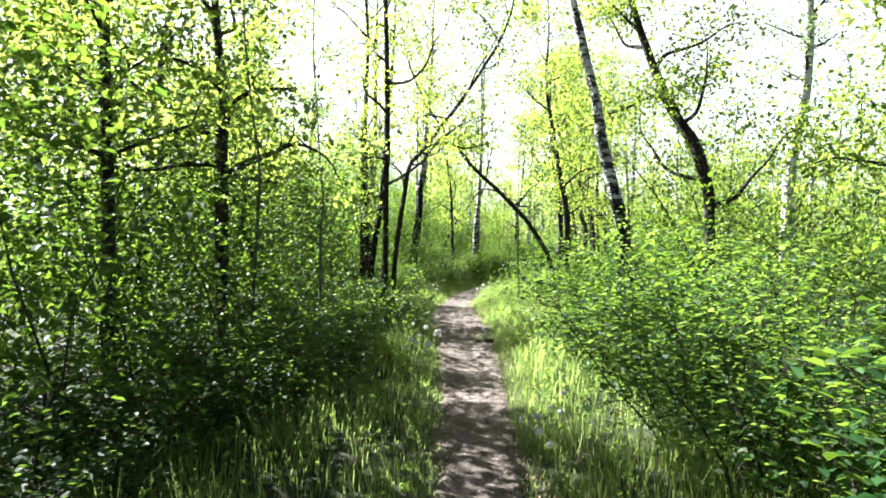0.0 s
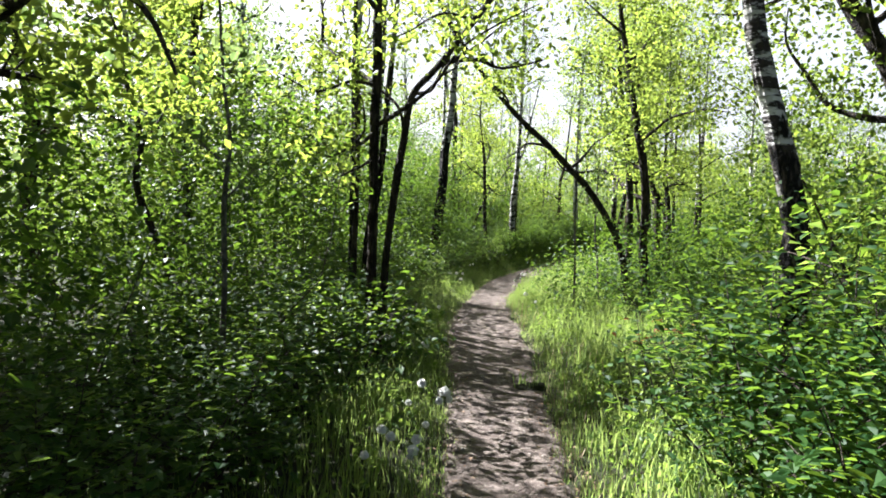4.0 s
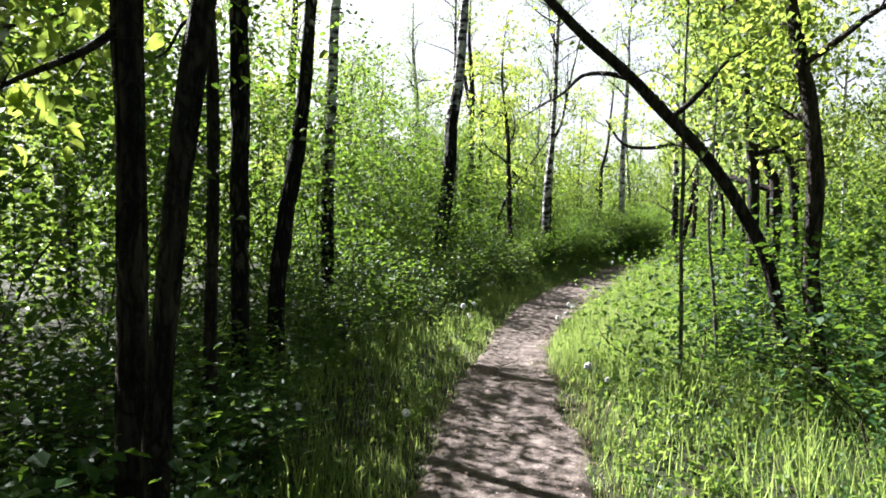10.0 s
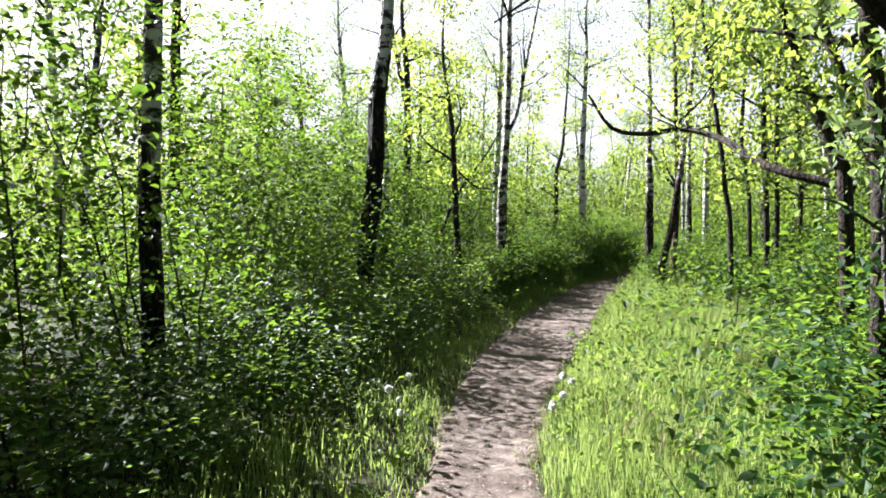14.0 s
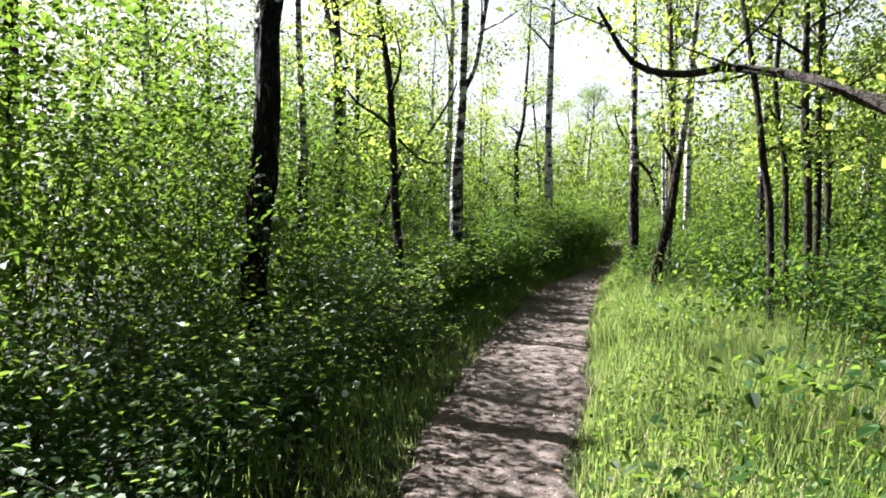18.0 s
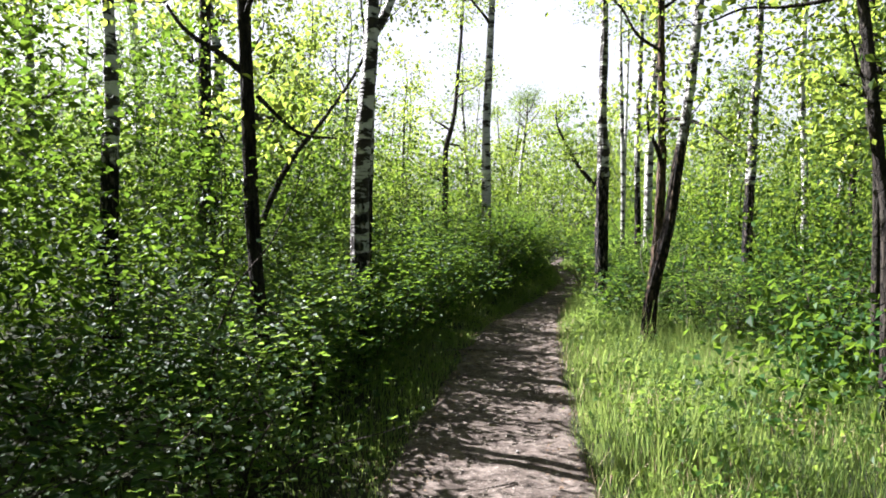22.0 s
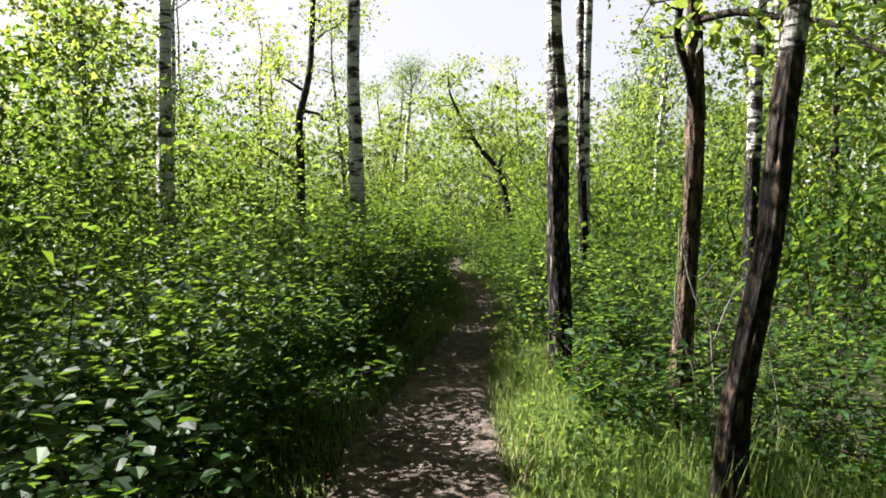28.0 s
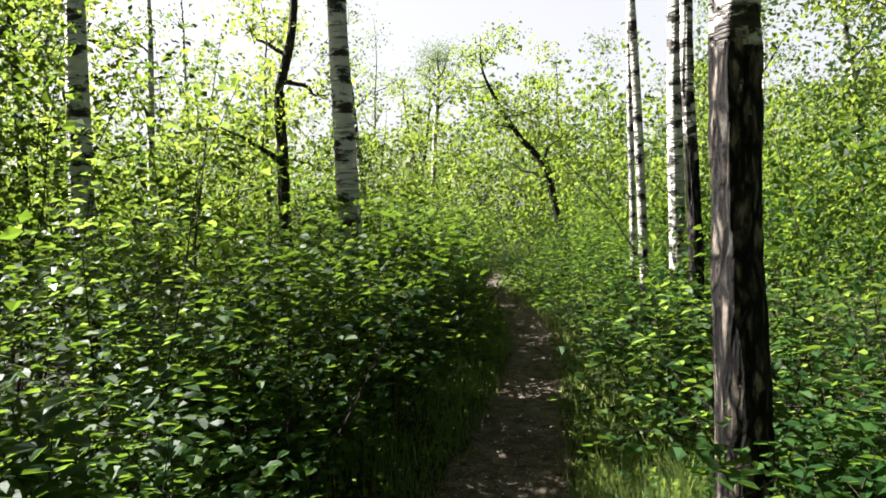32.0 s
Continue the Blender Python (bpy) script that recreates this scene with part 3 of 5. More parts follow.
tree('oak', -0.69, 11.26, 9, [(0.00, 0.00, 0.00, 0.064), (0.00, 0.00, 0.57, 0.059), (0.00, 0.00, 1.06, 0.056), (0.00, 0.00, 1.63, 0.054), (-0.01, -0.00, 2.29, 0.055), (0.01, 0.00, 2.89, 0.054), (0.00, 0.00, 3.15, 0.054)], extra=[[(-0.69, 11.25, 2.25, 0.022), (-0.8, 11.15, 2.12, 0.018), (-0.95, 11.1, 2.05, 0.014), (-1.1, 11.05, 1.97, 0.01), (-1.3, 11.0, 2.05, 0.005)], [(-0.69, 11.25, 2.0, 0.018), (-0.8, 11.2, 1.9, 0.014), (-0.95, 11.15, 1.82, 0.01), (-1.12, 11.1, 1.72, 0.005)], [(-0.69, 11.25, 2.7, 0.022), (-0.95, 11.2, 2.72, 0.018), (-1.25, 11.1, 2.6, 0.012), (-1.6, 11.0, 2.75, 0.006)]], lush=0.45)
tree('oak', -0.59, 11.12, 7, [(0.00, 0.00, 0.00, 0.051), (0.03, 0.01, 0.60, 0.047), (0.06, 0.01, 1.07, 0.042), (0.13, 0.02, 1.72, 0.042), (0.20, 0.04, 2.19, 0.040), (0.28, 0.05, 2.62, 0.039), (0.56, 0.09, 2.96, 0.037)], extra=[[(-0.03, 11.21, 2.94, 0.03), (0.3, 11.2, 2.97, 0.022), (0.55, 11.25, 2.9, 0.016), (0.95, 11.3, 3.0, 0.009)]], lush=0.45)
tree('oak', -1.16, 13.00, 8, [(0.00, -0.00, 0.00, 0.049), (0.01, 0.00, 0.72, 0.045), (0.02, 0.01, 1.21, 0.042), (0.03, 0.01, 1.65, 0.040), (0.03, 0.01, 2.06, 0.040), (0.02, 0.01, 2.37, 0.038)], lush=0.45)
tree('oak', 4.38, 10.89, 7, [(0.00, 0.00, 0.00, 0.105), (-0.03, 0.02, 1.85, 0.097), (-0.08, 0.04, 2.34, 0.105), (-0.24, 0.12, 2.97, 0.105), (-0.56, 0.28, 3.57, 0.091), (-0.82, 0.40, 4.24, 0.078)], lush=1.6)
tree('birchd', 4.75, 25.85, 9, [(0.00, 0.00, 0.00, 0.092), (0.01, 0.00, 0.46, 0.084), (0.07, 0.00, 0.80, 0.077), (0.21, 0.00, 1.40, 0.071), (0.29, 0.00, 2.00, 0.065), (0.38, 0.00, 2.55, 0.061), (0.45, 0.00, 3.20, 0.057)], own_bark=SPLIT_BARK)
tree('oak', 5.35, 26.93, 8, [(0.00, -0.00, 0.00, 0.094), (0.00, -0.00, 0.44, 0.087), (0.01, -0.01, 0.76, 0.073), (0.04, -0.03, 1.30, 0.065), (0.06, -0.05, 1.83, 0.065), (0.06, -0.05, 2.23, 0.062), (0.05, -0.05, 2.62, 0.054)], own_bark=FLAKY_BARK)
tree('oak', 2.98, 14.79, 7, [(-0.00, -0.00, 0.00, 0.079), (-0.03, 0.01, 0.58, 0.073), (-0.08, 0.04, 1.04, 0.072), (-0.07, 0.03, 1.72, 0.072), (-0.13, 0.06, 2.29, 0.068), (-0.21, 0.11, 2.74, 0.061)], lush=1.4)
tree('oak', 4.24, 18.87, 7, [(-0.00, 0.00, 0.00, 0.078), (-0.05, 0.04, 1.81, 0.074), (-0.12, 0.09, 2.08, 0.072), (-0.24, 0.17, 2.49, 0.068), (-0.35, 0.24, 2.82, 0.064), (-0.42, 0.29, 3.10, 0.06)], extra=[[(4.3, 18.95, 1.8, 0.05), (3.75, 19.5, 2.05, 0.046), (3.65, 20.3, 2.4, 0.042), (3.45, 21.1, 2.62, 0.038), (3.0, 21.0, 2.55, 0.034), (2.5, 20.7, 2.58, 0.026), (2.2, 20.6, 2.95, 0.014)]])
tree('oak', 5.65, 23.46, 8, [(-0.00, 0.00, 0.00, 0.055), (-0.02, 0.02, 1.65, 0.051), (-0.06, 0.04, 2.36, 0.052), (-0.07, 0.05, 3.01, 0.048), (-0.07, 0.05, 3.48, 0.043)])
tree('oak', -4.38, 25.62, 9, [(0.00, 0.00, 0.00, 0.137), (0.01, 0.01, 1.45, 0.126), (0.02, 0.01, 2.27, 0.122), (0.05, 0.02, 3.24, 0.119), (0.08, 0.04, 4.28, 0.111)], lush=0.55)
tree('oak', 7.27, 25.58, 7, [(-0.00, -0.00, 0.00, 0.053), (-0.01, 0.00, 1.78, 0.049), (-0.03, 0.02, 2.50, 0.050), (-0.04, 0.03, 3.06, 0.045), (-0.08, 0.07, 3.51, 0.039)])
tree('pole', -2.40, 10.79, 4, [(0.00, 0.00, 0.00, 0.040), (-0.09, -0.04, 0.71, 0.037), (-0.24, -0.11, 1.21, 0.037), (-0.39, -0.17, 1.70, 0.034), (-0.35, -0.16, 2.09, 0.029), (-0.46, -0.20, 2.56, 0.021)])
tree('pole', -0.17, 29.26, 8, [(-0.00, 0.00, 0.00, 0.107), (-0.01, 0.00, 1.84, 0.099), (-0.02, -0.00, 3.17, 0.094), (-0.00, 0.00, 4.49, 0.079), (-0.05, -0.00, 5.35, 0.068)], lush=0.4)
tree('pole', 0.89, 24.21, 5.5, [(-0.00, -0.00, 0.00, 0.061), (-0.03, -0.00, 0.58, 0.057), (-0.09, 0.00, 1.39, 0.057), (-0.12, 0.00, 2.25, 0.053), (-0.15, 0.00, 2.96, 0.046), (-0.22, 0.00, 3.53, 0.036)], extra=[[(0.84, 24.2, 2.28, 0.02), (1.02, 24.15, 2.1, 0.016), (1.17, 24.1, 2.0, 0.013), (1.4, 24.05, 1.98, 0.007)]], lush=0.5)
tree('pole', 2.72, 14.60, 6, [(0.00, 0.00, 0.00, 0.058), (-0.20, 0.00, 0.99, 0.053), (-0.41, 0.00, 1.44, 0.052), (-0.71, 0.00, 1.88, 0.050), (-1.02, 0.00, 2.20, 0.048), (-1.34, 0.00, 2.52, 0.046), (-1.72, 0.00, 2.85, 0.041), (-2.18, 0.00, 3.36, 0.034)])
tree('pole', 3.14, 16.69, 6, [(0.00, -0.00, 0.00, 0.067), (-0.02, 0.01, 1.66, 0.062), (-0.06, 0.02, 2.18, 0.062), (-0.12, 0.05, 2.76, 0.057), (-0.19, 0.07, 3.28, 0.049)], lush=1.5)
tree('pole', 4.45, 18.68, 6, [(-0.00, -0.00, 0.00, 0.056), (-0.11, 0.05, 1.92, 0.052), (-0.29, 0.13, 2.60, 0.052), (-0.47, 0.21, 3.16, 0.048), (-0.63, 0.28, 3.80, 0.038)])
tree('pole', 4.80, 22.76, 8, [(0.00, -0.00, 0.00, 0.044), (-0.03, 0.02, 1.35, 0.041), (-0.09, 0.06, 1.89, 0.041), (-0.16, 0.10, 2.59, 0.037), (-0.25, 0.16, 3.29, 0.032)])
tree('pole', 5.42, 23.53, 8, [(0.00, -0.00, 0.00, 0.040), (-0.03, 0.02, 1.76, 0.037), (-0.09, 0.05, 2.24, 0.037), (-0.14, 0.09, 2.84, 0.033), (-0.12, 0.07, 3.38, 0.029)])
tree('pole', 5.95, 23.77, 8, [(-0.00, -0.00, 0.00, 0.048), (-0.01, 0.00, 1.66, 0.044), (-0.02, 0.01, 2.28, 0.044), (-0.03, 0.02, 3.02, 0.040), (-0.02, 0.01, 3.57, 0.035)])
tree('pole', 4.27, 34.63, 8, [(-0.00, 0.00, 0.00, 0.078), (0.00, 0.00, 1.44, 0.073), (0.01, 0.00, 2.22, 0.069), (0.01, 0.00, 2.90, 0.065), (0.19, -0.02, 3.66, 0.052), (0.27, -0.03, 4.66, 0.044)])
tree('pole', 10.22, 39.28, 5, [(0.00, -0.00, 0.00, 0.094), (-0.01, 0.00, 0.20, 0.087), (-0.12, 0.06, 1.37, 0.080), (-0.35, 0.17, 2.34, 0.074), (-0.77, 0.37, 2.96, 0.061)])
tree('pole', 0.45, 27.94, 5, [(-0.00, 0.00, 0.00, 0.048), (0.13, 0.02, 1.05, 0.044), (0.35, 0.06, 1.70, 0.041), (0.61, 0.10, 2.18, 0.036), (0.90, 0.15, 2.55, 0.028)], lush=0.4)
tree('old', -1.29, 13.87, 9, [(-0.00, -0.00, 0.00, 0.076), (0.00, -0.00, 0.46, 0.070), (0.00, -0.00, 1.13, 0.069), (-0.00, -0.00, 1.70, 0.069), (-0.00, -0.00, 2.22, 0.070), (-0.00, -0.00, 2.62, 0.071)], lush=0.5)
tree('old', -1.17, 14.26, 9, [(-0.00, -0.00, 0.00, 0.080), (0.02, 0.00, 0.82, 0.074), (0.06, 0.02, 1.24, 0.070), (0.14, 0.04, 1.79, 0.063), (0.20, 0.06, 2.30, 0.057), (0.23, 0.07, 2.74, 0.053)], lush=0.5)
tree('old', -0.52, 21.66, 10, [(0.00, 0.00, 0.00, 0.143), (0.04, 0.01, 0.79, 0.132), (0.11, 0.01, 1.43, 0.140), (0.20, 0.02, 2.22, 0.128), (0.22, 0.02, 3.01, 0.118), (0.32, 0.03, 3.64, 0.103), (0.37, 0.03, 4.33, 0.093)], lush=0.45)
tree('birchd', 1.77, 26.06, 10, [(0.00, -0.00, 0.00, 0.107), (-0.00, -0.00, 0.51, 0.099), (-0.02, -0.00, 0.96, 0.094), (-0.01, -0.00, 1.44, 0.090), (0.00, -0.00, 1.95, 0.084), (0.02, -0.00, 2.36, 0.076), (0.03, -0.00, 2.63, 0.071)], lush=0.5)
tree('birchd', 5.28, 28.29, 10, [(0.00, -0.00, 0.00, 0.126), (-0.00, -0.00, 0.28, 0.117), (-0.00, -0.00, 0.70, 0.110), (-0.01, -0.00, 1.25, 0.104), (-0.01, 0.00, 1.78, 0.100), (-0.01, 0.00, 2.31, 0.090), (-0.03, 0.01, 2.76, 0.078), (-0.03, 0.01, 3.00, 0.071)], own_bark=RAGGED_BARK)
tree('birchd', -0.47, 25.40, 9, [(0.00, -0.00, 0.00, 0.093), (0.01, 0.00, 1.35, 0.087), (0.02, 0.00, 1.83, 0.083), (0.04, 0.01, 2.28, 0.072), (0.03, 0.01, 2.68, 0.061)], lush=0.4)
tree('birchd', -0.32, 30.97, 9, [(-0.00, 0.00, 0.00, 0.128), (0.03, 0.01, 1.91, 0.119), (0.08, 0.02, 2.99, 0.112), (0.13, 0.03, 3.99, 0.098), (0.07, 0.01, 4.27, 0.082)], lush=0.4)
tree('birchd', 7.21, 31.08, 8, [(0.00, -0.00, 0.00, 0.070), (-0.01, 0.01, 1.44, 0.065), (-0.04, 0.02, 2.50, 0.061), (-0.03, 0.01, 3.70, 0.054), (-0.02, 0.01, 4.74, 0.051)])
tree('birchd', -1.46, 17.21, 10, [(0.00, -0.00, 0.00, 0.099), (-0.00, -0.01, 0.82, 0.091), (-0.01, -0.01, 1.32, 0.087), (-0.00, -0.01, 1.75, 0.081), (0.02, 0.00, 2.17, 0.075), (0.03, 0.01, 2.53, 0.070)], lush=0.55)
tree('birch', -4.78, 20.08, 10, [(0.00, -0.00, 0.00, 0.123), (-0.00, -0.01, 2.04, 0.114), (-0.02, -0.01, 3.25, 0.106), (-0.04, -0.02, 4.43, 0.091)])
tree('birchd', 2.63, 9.35, 9, [(0.00, 0.00, 0.00, 0.121), (-0.02, 0.01, 1.22, 0.112), (-0.05, 0.02, 1.58, 0.106), (-0.20, 0.07, 2.25, 0.097), (-0.33, 0.11, 2.80, 0.088), (-0.42, 0.14, 3.40, 0.077), (-0.54, 0.18, 3.89, 0.071)])
tree('birch', 7.80, 15.41, 9, [(-0.00, 0.00, 0.00, 0.151), (0.10, -0.05, 3.25, 0.140), (0.28, -0.15, 4.47, 0.133), (0.35, -0.19, 5.69, 0.116), (0.35, -0.19, 6.79, 0.100)], lush=1.5)
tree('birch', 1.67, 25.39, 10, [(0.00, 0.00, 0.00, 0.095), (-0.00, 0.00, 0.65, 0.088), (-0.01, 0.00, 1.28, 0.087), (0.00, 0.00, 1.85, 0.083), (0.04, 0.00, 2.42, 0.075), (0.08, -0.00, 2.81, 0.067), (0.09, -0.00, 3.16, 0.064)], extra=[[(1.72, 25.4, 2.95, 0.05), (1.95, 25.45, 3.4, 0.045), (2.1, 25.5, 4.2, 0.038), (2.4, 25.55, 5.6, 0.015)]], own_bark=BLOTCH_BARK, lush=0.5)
tree('birch', 4.58, 32.01, 10, [(0.00, -0.00, 0.00, 0.107), (-0.00, 0.00, 0.84, 0.099), (-0.02, 0.00, 1.45, 0.099), (-0.03, 0.01, 2.26, 0.089), (-0.04, 0.01, 3.11, 0.080), (-0.01, 0.00, 3.96, 0.075)])
tree('birch', 10.44, 49.23, 7, [(0.00, -0.00, 0.00, 0.101), (0.01, -0.00, 0.52, 0.093), (0.06, -0.02, 2.22, 0.093), (0.15, -0.05, 3.90, 0.083), (0.32, -0.10, 5.57, 0.073)])
tree('birch', 2.30, 33.70, 10, [(-0.00, -0.00, 0.00, 0.125), (0.01, -0.00, 1.88, 0.116), (0.03, -0.00, 2.54, 0.109), (0.05, -0.00, 3.34, 0.098), (0.09, 0.00, 4.27, 0.092)])
tree('birch', 8.31, 32.86, 10, [(0.00, -0.00, 0.00, 0.096), (0.00, -0.00, 1.31, 0.088), (0.00, -0.00, 2.14, 0.089), (0.01, -0.00, 2.93, 0.083), (0.03, -0.02, 3.65, 0.078)])
tree('birch', 7.76, 32.89, 9, [(0.00, -0.00, 0.00, 0.038), (0.01, -0.01, 1.23, 0.035), (0.01, -0.01, 1.94, 0.035), (0.01, -0.01, 2.72, 0.032), (0.02, -0.01, 3.43, 0.029)])
tree('birchd', 8.47, 29.63, 10, [(0.00, 0.00, 0.00, 0.104), (0.00, -0.00, 1.29, 0.096), (0.01, -0.01, 1.82, 0.096), (0.02, -0.02, 2.53, 0.091), (0.04, -0.03, 3.23, 0.079)])
tree('birch', 11.31, 31.84, 8, [(-0.00, 0.00, 0.00, 0.079), (-0.03, 0.03, 2.13, 0.073), (-0.08, 0.08, 3.24, 0.074), (-0.12, 0.11, 4.30, 0.064), (-0.11, 0.10, 5.26, 0.054)])
tree('birch', 7.41, 32.13, 8, [(0.00, -0.00, 0.00, 0.048), (-0.01, 0.00, 1.25, 0.044), (-0.03, 0.01, 2.42, 0.044), (-0.06, 0.03, 3.48, 0.040)])
tree('birch', -2.24, 35.09, 9, [(-0.00, -0.00, 0.00, 0.118), (-0.02, -0.00, 2.08, 0.110), (-0.04, -0.01, 3.75, 0.110), (-0.13, -0.02, 5.21, 0.102)])
tree('sap', -1.60, 6.26, 4.5, [(0.00, 0.00, 0.00, 0.017), (0.02, 0.01, 0.37, 0.016), (0.05, 0.03, 0.95, 0.015), (0.08, 0.04, 1.59, 0.015), (0.09, 0.04, 2.07, 0.013), (0.03, 0.02, 2.53, 0.010)])
tree('sap', -1.34, 8.76, 4.5, [(0.00, -0.00, 0.00, 0.024), (0.00, -0.00, 0.49, 0.022), (0.01, 0.00, 1.03, 0.020), (0.00, -0.00, 1.54, 0.019), (0.03, 0.01, 1.92, 0.013), (-0.01, -0.01, 2.31, 0.011)])
tree('sap', 1.87, 14.57, 4, [(-0.00, 0.00, 0.00, 0.016), (-0.01, 0.01, 0.77, 0.015), (-0.03, 0.01, 1.28, 0.015), (-0.03, 0.01, 1.72, 0.015), (-0.04, 0.01, 2.14, 0.011)])
tree('sap', 2.38, 15.28, 3.5, [(-0.00, 0.00, 0.00, 0.014), (-0.06, 0.04, 0.79, 0.015), (-0.11, 0.06, 1.28, 0.013), (-0.10, 0.05, 1.83, 0.012), (-0.09, 0.05, 2.33, 0.008)])

# ---- the wood further off ----
rng = np.random.default_rng(77)
models = []
for i, kind in enumerate(("oak", "birch", "birchd", "pole", "birchd", "oak", "birch", "pole")):
    hgt = rng.uniform(8, 10.5) if kind.startswith("birch") else rng.uniform(6, 8)
    rad = rng.uniform(0.07, 0.12) if kind != "pole" else 0.055
    bow = rng.normal(size=2) * 0.12
    pts = [(0, 0, 0, rad), (bow[0] * 0.5, bow[1] * 0.5, 1.2, rad * 0.9), (bow[0], bow[1], 2.6, rad * 0.8), (bow[0] * 2, bow[1] * 2, 4.2, rad * 0.65)]
    models.append(tree(kind, 30 + 3 * i, -40, hgt, pts, near=False, lush=1.35, clear=1.6 if i % 2 else 2.4))
# dense-crowned models for the added trees that only serve to cast shade
high = []
for i, kind in enumerate(("birchd", "birch", "oak")):
    bow = rng.normal(size=2) * 0.12
    pts = [(0, 0, 0, 0.085), (bow[0] * 0.5, bow[1] * 0.5, 1.5, 0.078), (bow[0], bow[1], 2.8, 0.068), (bow[0] * 2, bow[1] * 2, 4.2, 0.055)]
    high.append(tree(kind, 60 + 3 * i, -40, 5.4 + 0.4 * i, pts, near=False, lush=2.3, clear=2.2))
placed = [(o.location.x, o.location.y) for o in scene.objects if o.parent is None and o.type == "EMPTY" and o.location.y > -20]
GLADES = [(4.4, 26.4), (2.0, 12.0), (3.4, 22.2), (-0.4, 17.2), (2.7, 19.4), (1.9, 8.4), (4.2, 23.6), (5.0, 27.7), (-0.7, 8.3), (-0.9, 17.9), (8.3, 38.8)]


def in_glade(x, y, wide, tall=14.0):
    """Whether a plant of that height here would stand in the sun's way to a sunny glade."""
    for a, b in GLADES:
        for h in np.arange(1.5, tall, 1.2):
            if (x - a + 0.913 * h) ** 2 + (y - b - 0.766 * h) ** 2 < wide**2:
                return True
    return False


# added trees, left of the trail and past the bend, that block the sun
shade_trees = []
for y in np.arange(-4, 40, 1.3):
    shade_trees.append((float(trail_x(y)) - rng.uniform(4.3, 6.6) - (2.4 if y > 21 else 0.0), y + rng.uniform(-0.5, 0.5)))
for y in np.arange(31, 43, 1.3):
    shade_trees.append((float(trail_x(y)) + rng.uniform(5.0, 9.0), y + rng.uniform(-0.4, 0.4)))
shade_trees += [(-2.9, 6.5), (-3.4, 8.3), (-4.6, 12.7), (-3.6, 11.2)]
count = 0
while count < 215:
    y = rng.uniform(-14, 78) if count < 185 else rng.uniform(33, 60)
    side = rng.choice([-1, 1])
    reach = 6.3 + 28 * rng.uniform() ** 1.6
    x = float(trail_x(min(y, 43))) + side * reach if y < 43 else rng.uniform(-20, 40)
    gap = 1.6 + 0.03 * reach
    if count < len(shade_trees):
        x, y = shade_trees[count]
        gap = 0.5
    if in_glade(x, y, 1.0, 6.5 if count < len(shade_trees) else 11.0) or any((x - a) ** 2 + (y - b) ** 2 < gap**2 for a, b in placed) or count >= len(shade_trees) and abs(off_trail(x, min(y, 43.0))) < (9.0 if 14 < y < 31 and side > 0 else 6.0) and y < 45:
        if count < len(shade_trees):
            shade_trees[count] = (x - 0.7, y + 0.3)
        continue
    placed.append((x, y))
    s = rng.uniform(0.8, 1.12)
    m = pose(x, y, float(land(np.float64(x), np.float64(y))) - 0.03, 0, 0, rng.uniform(0, 360))
    pool, k = (high, count) if count < len(shade_trees) else (models, count - len(shade_trees))
    base = pool[k % len(pool)] if k >= len(pool) else None
    if base is None:
        ob = pool[k]
        ob.matrix_basis = m
    else:
        ob = copy_thing(base, m)
        ob.scale = (s, s, s * rng.uniform(0.9, 1.15))
    count += 1

# ---- undergrowth ----
LEFT = [(-4, 1.5, 0.7), (4, 1.5, 0.75), (6, 1.0, 0.9), (9, 0.75, 0.95), (12, 0.75, 0.8), (15, 1.0, 0.8), (18, 0.8, 0.8), (21, 0.55, 0.85), (24, 0.5, 1.1), (26, 0.35, 1.45), (29, 0.28, 1.62), (33, 0.28, 1.65), (43, 0.4, 1.5)]
RIGHT = [(-4, 1.25, 1.4), (2, 1.15, 1.45), (3.5, 0.85, 1.5), (6, 0.75, 1.5), (8.4, 0.8, 1.4), (9.4, 1.1, 0.95), (11, 1.6, 0.75), (13, 1.8, 0.75), (16, 1.5, 0.85), (18, 1.9, 0.95), (21, 2.4, 1.1), (24, 2.4, 1.15), (26, 1.5, 0.95), (28, 0.5, 0.75), (30, 0.35, 1.1), (33, 0.35, 1.3), (43, 0.5, 1.3)]


def verge(y, side):
    rows = LEFT if side < 0 else RIGHT
    ys, ws, hs = zip(*rows)
    return float(np.interp(y, ys, ws)), float(np.interp(y, ys, hs))


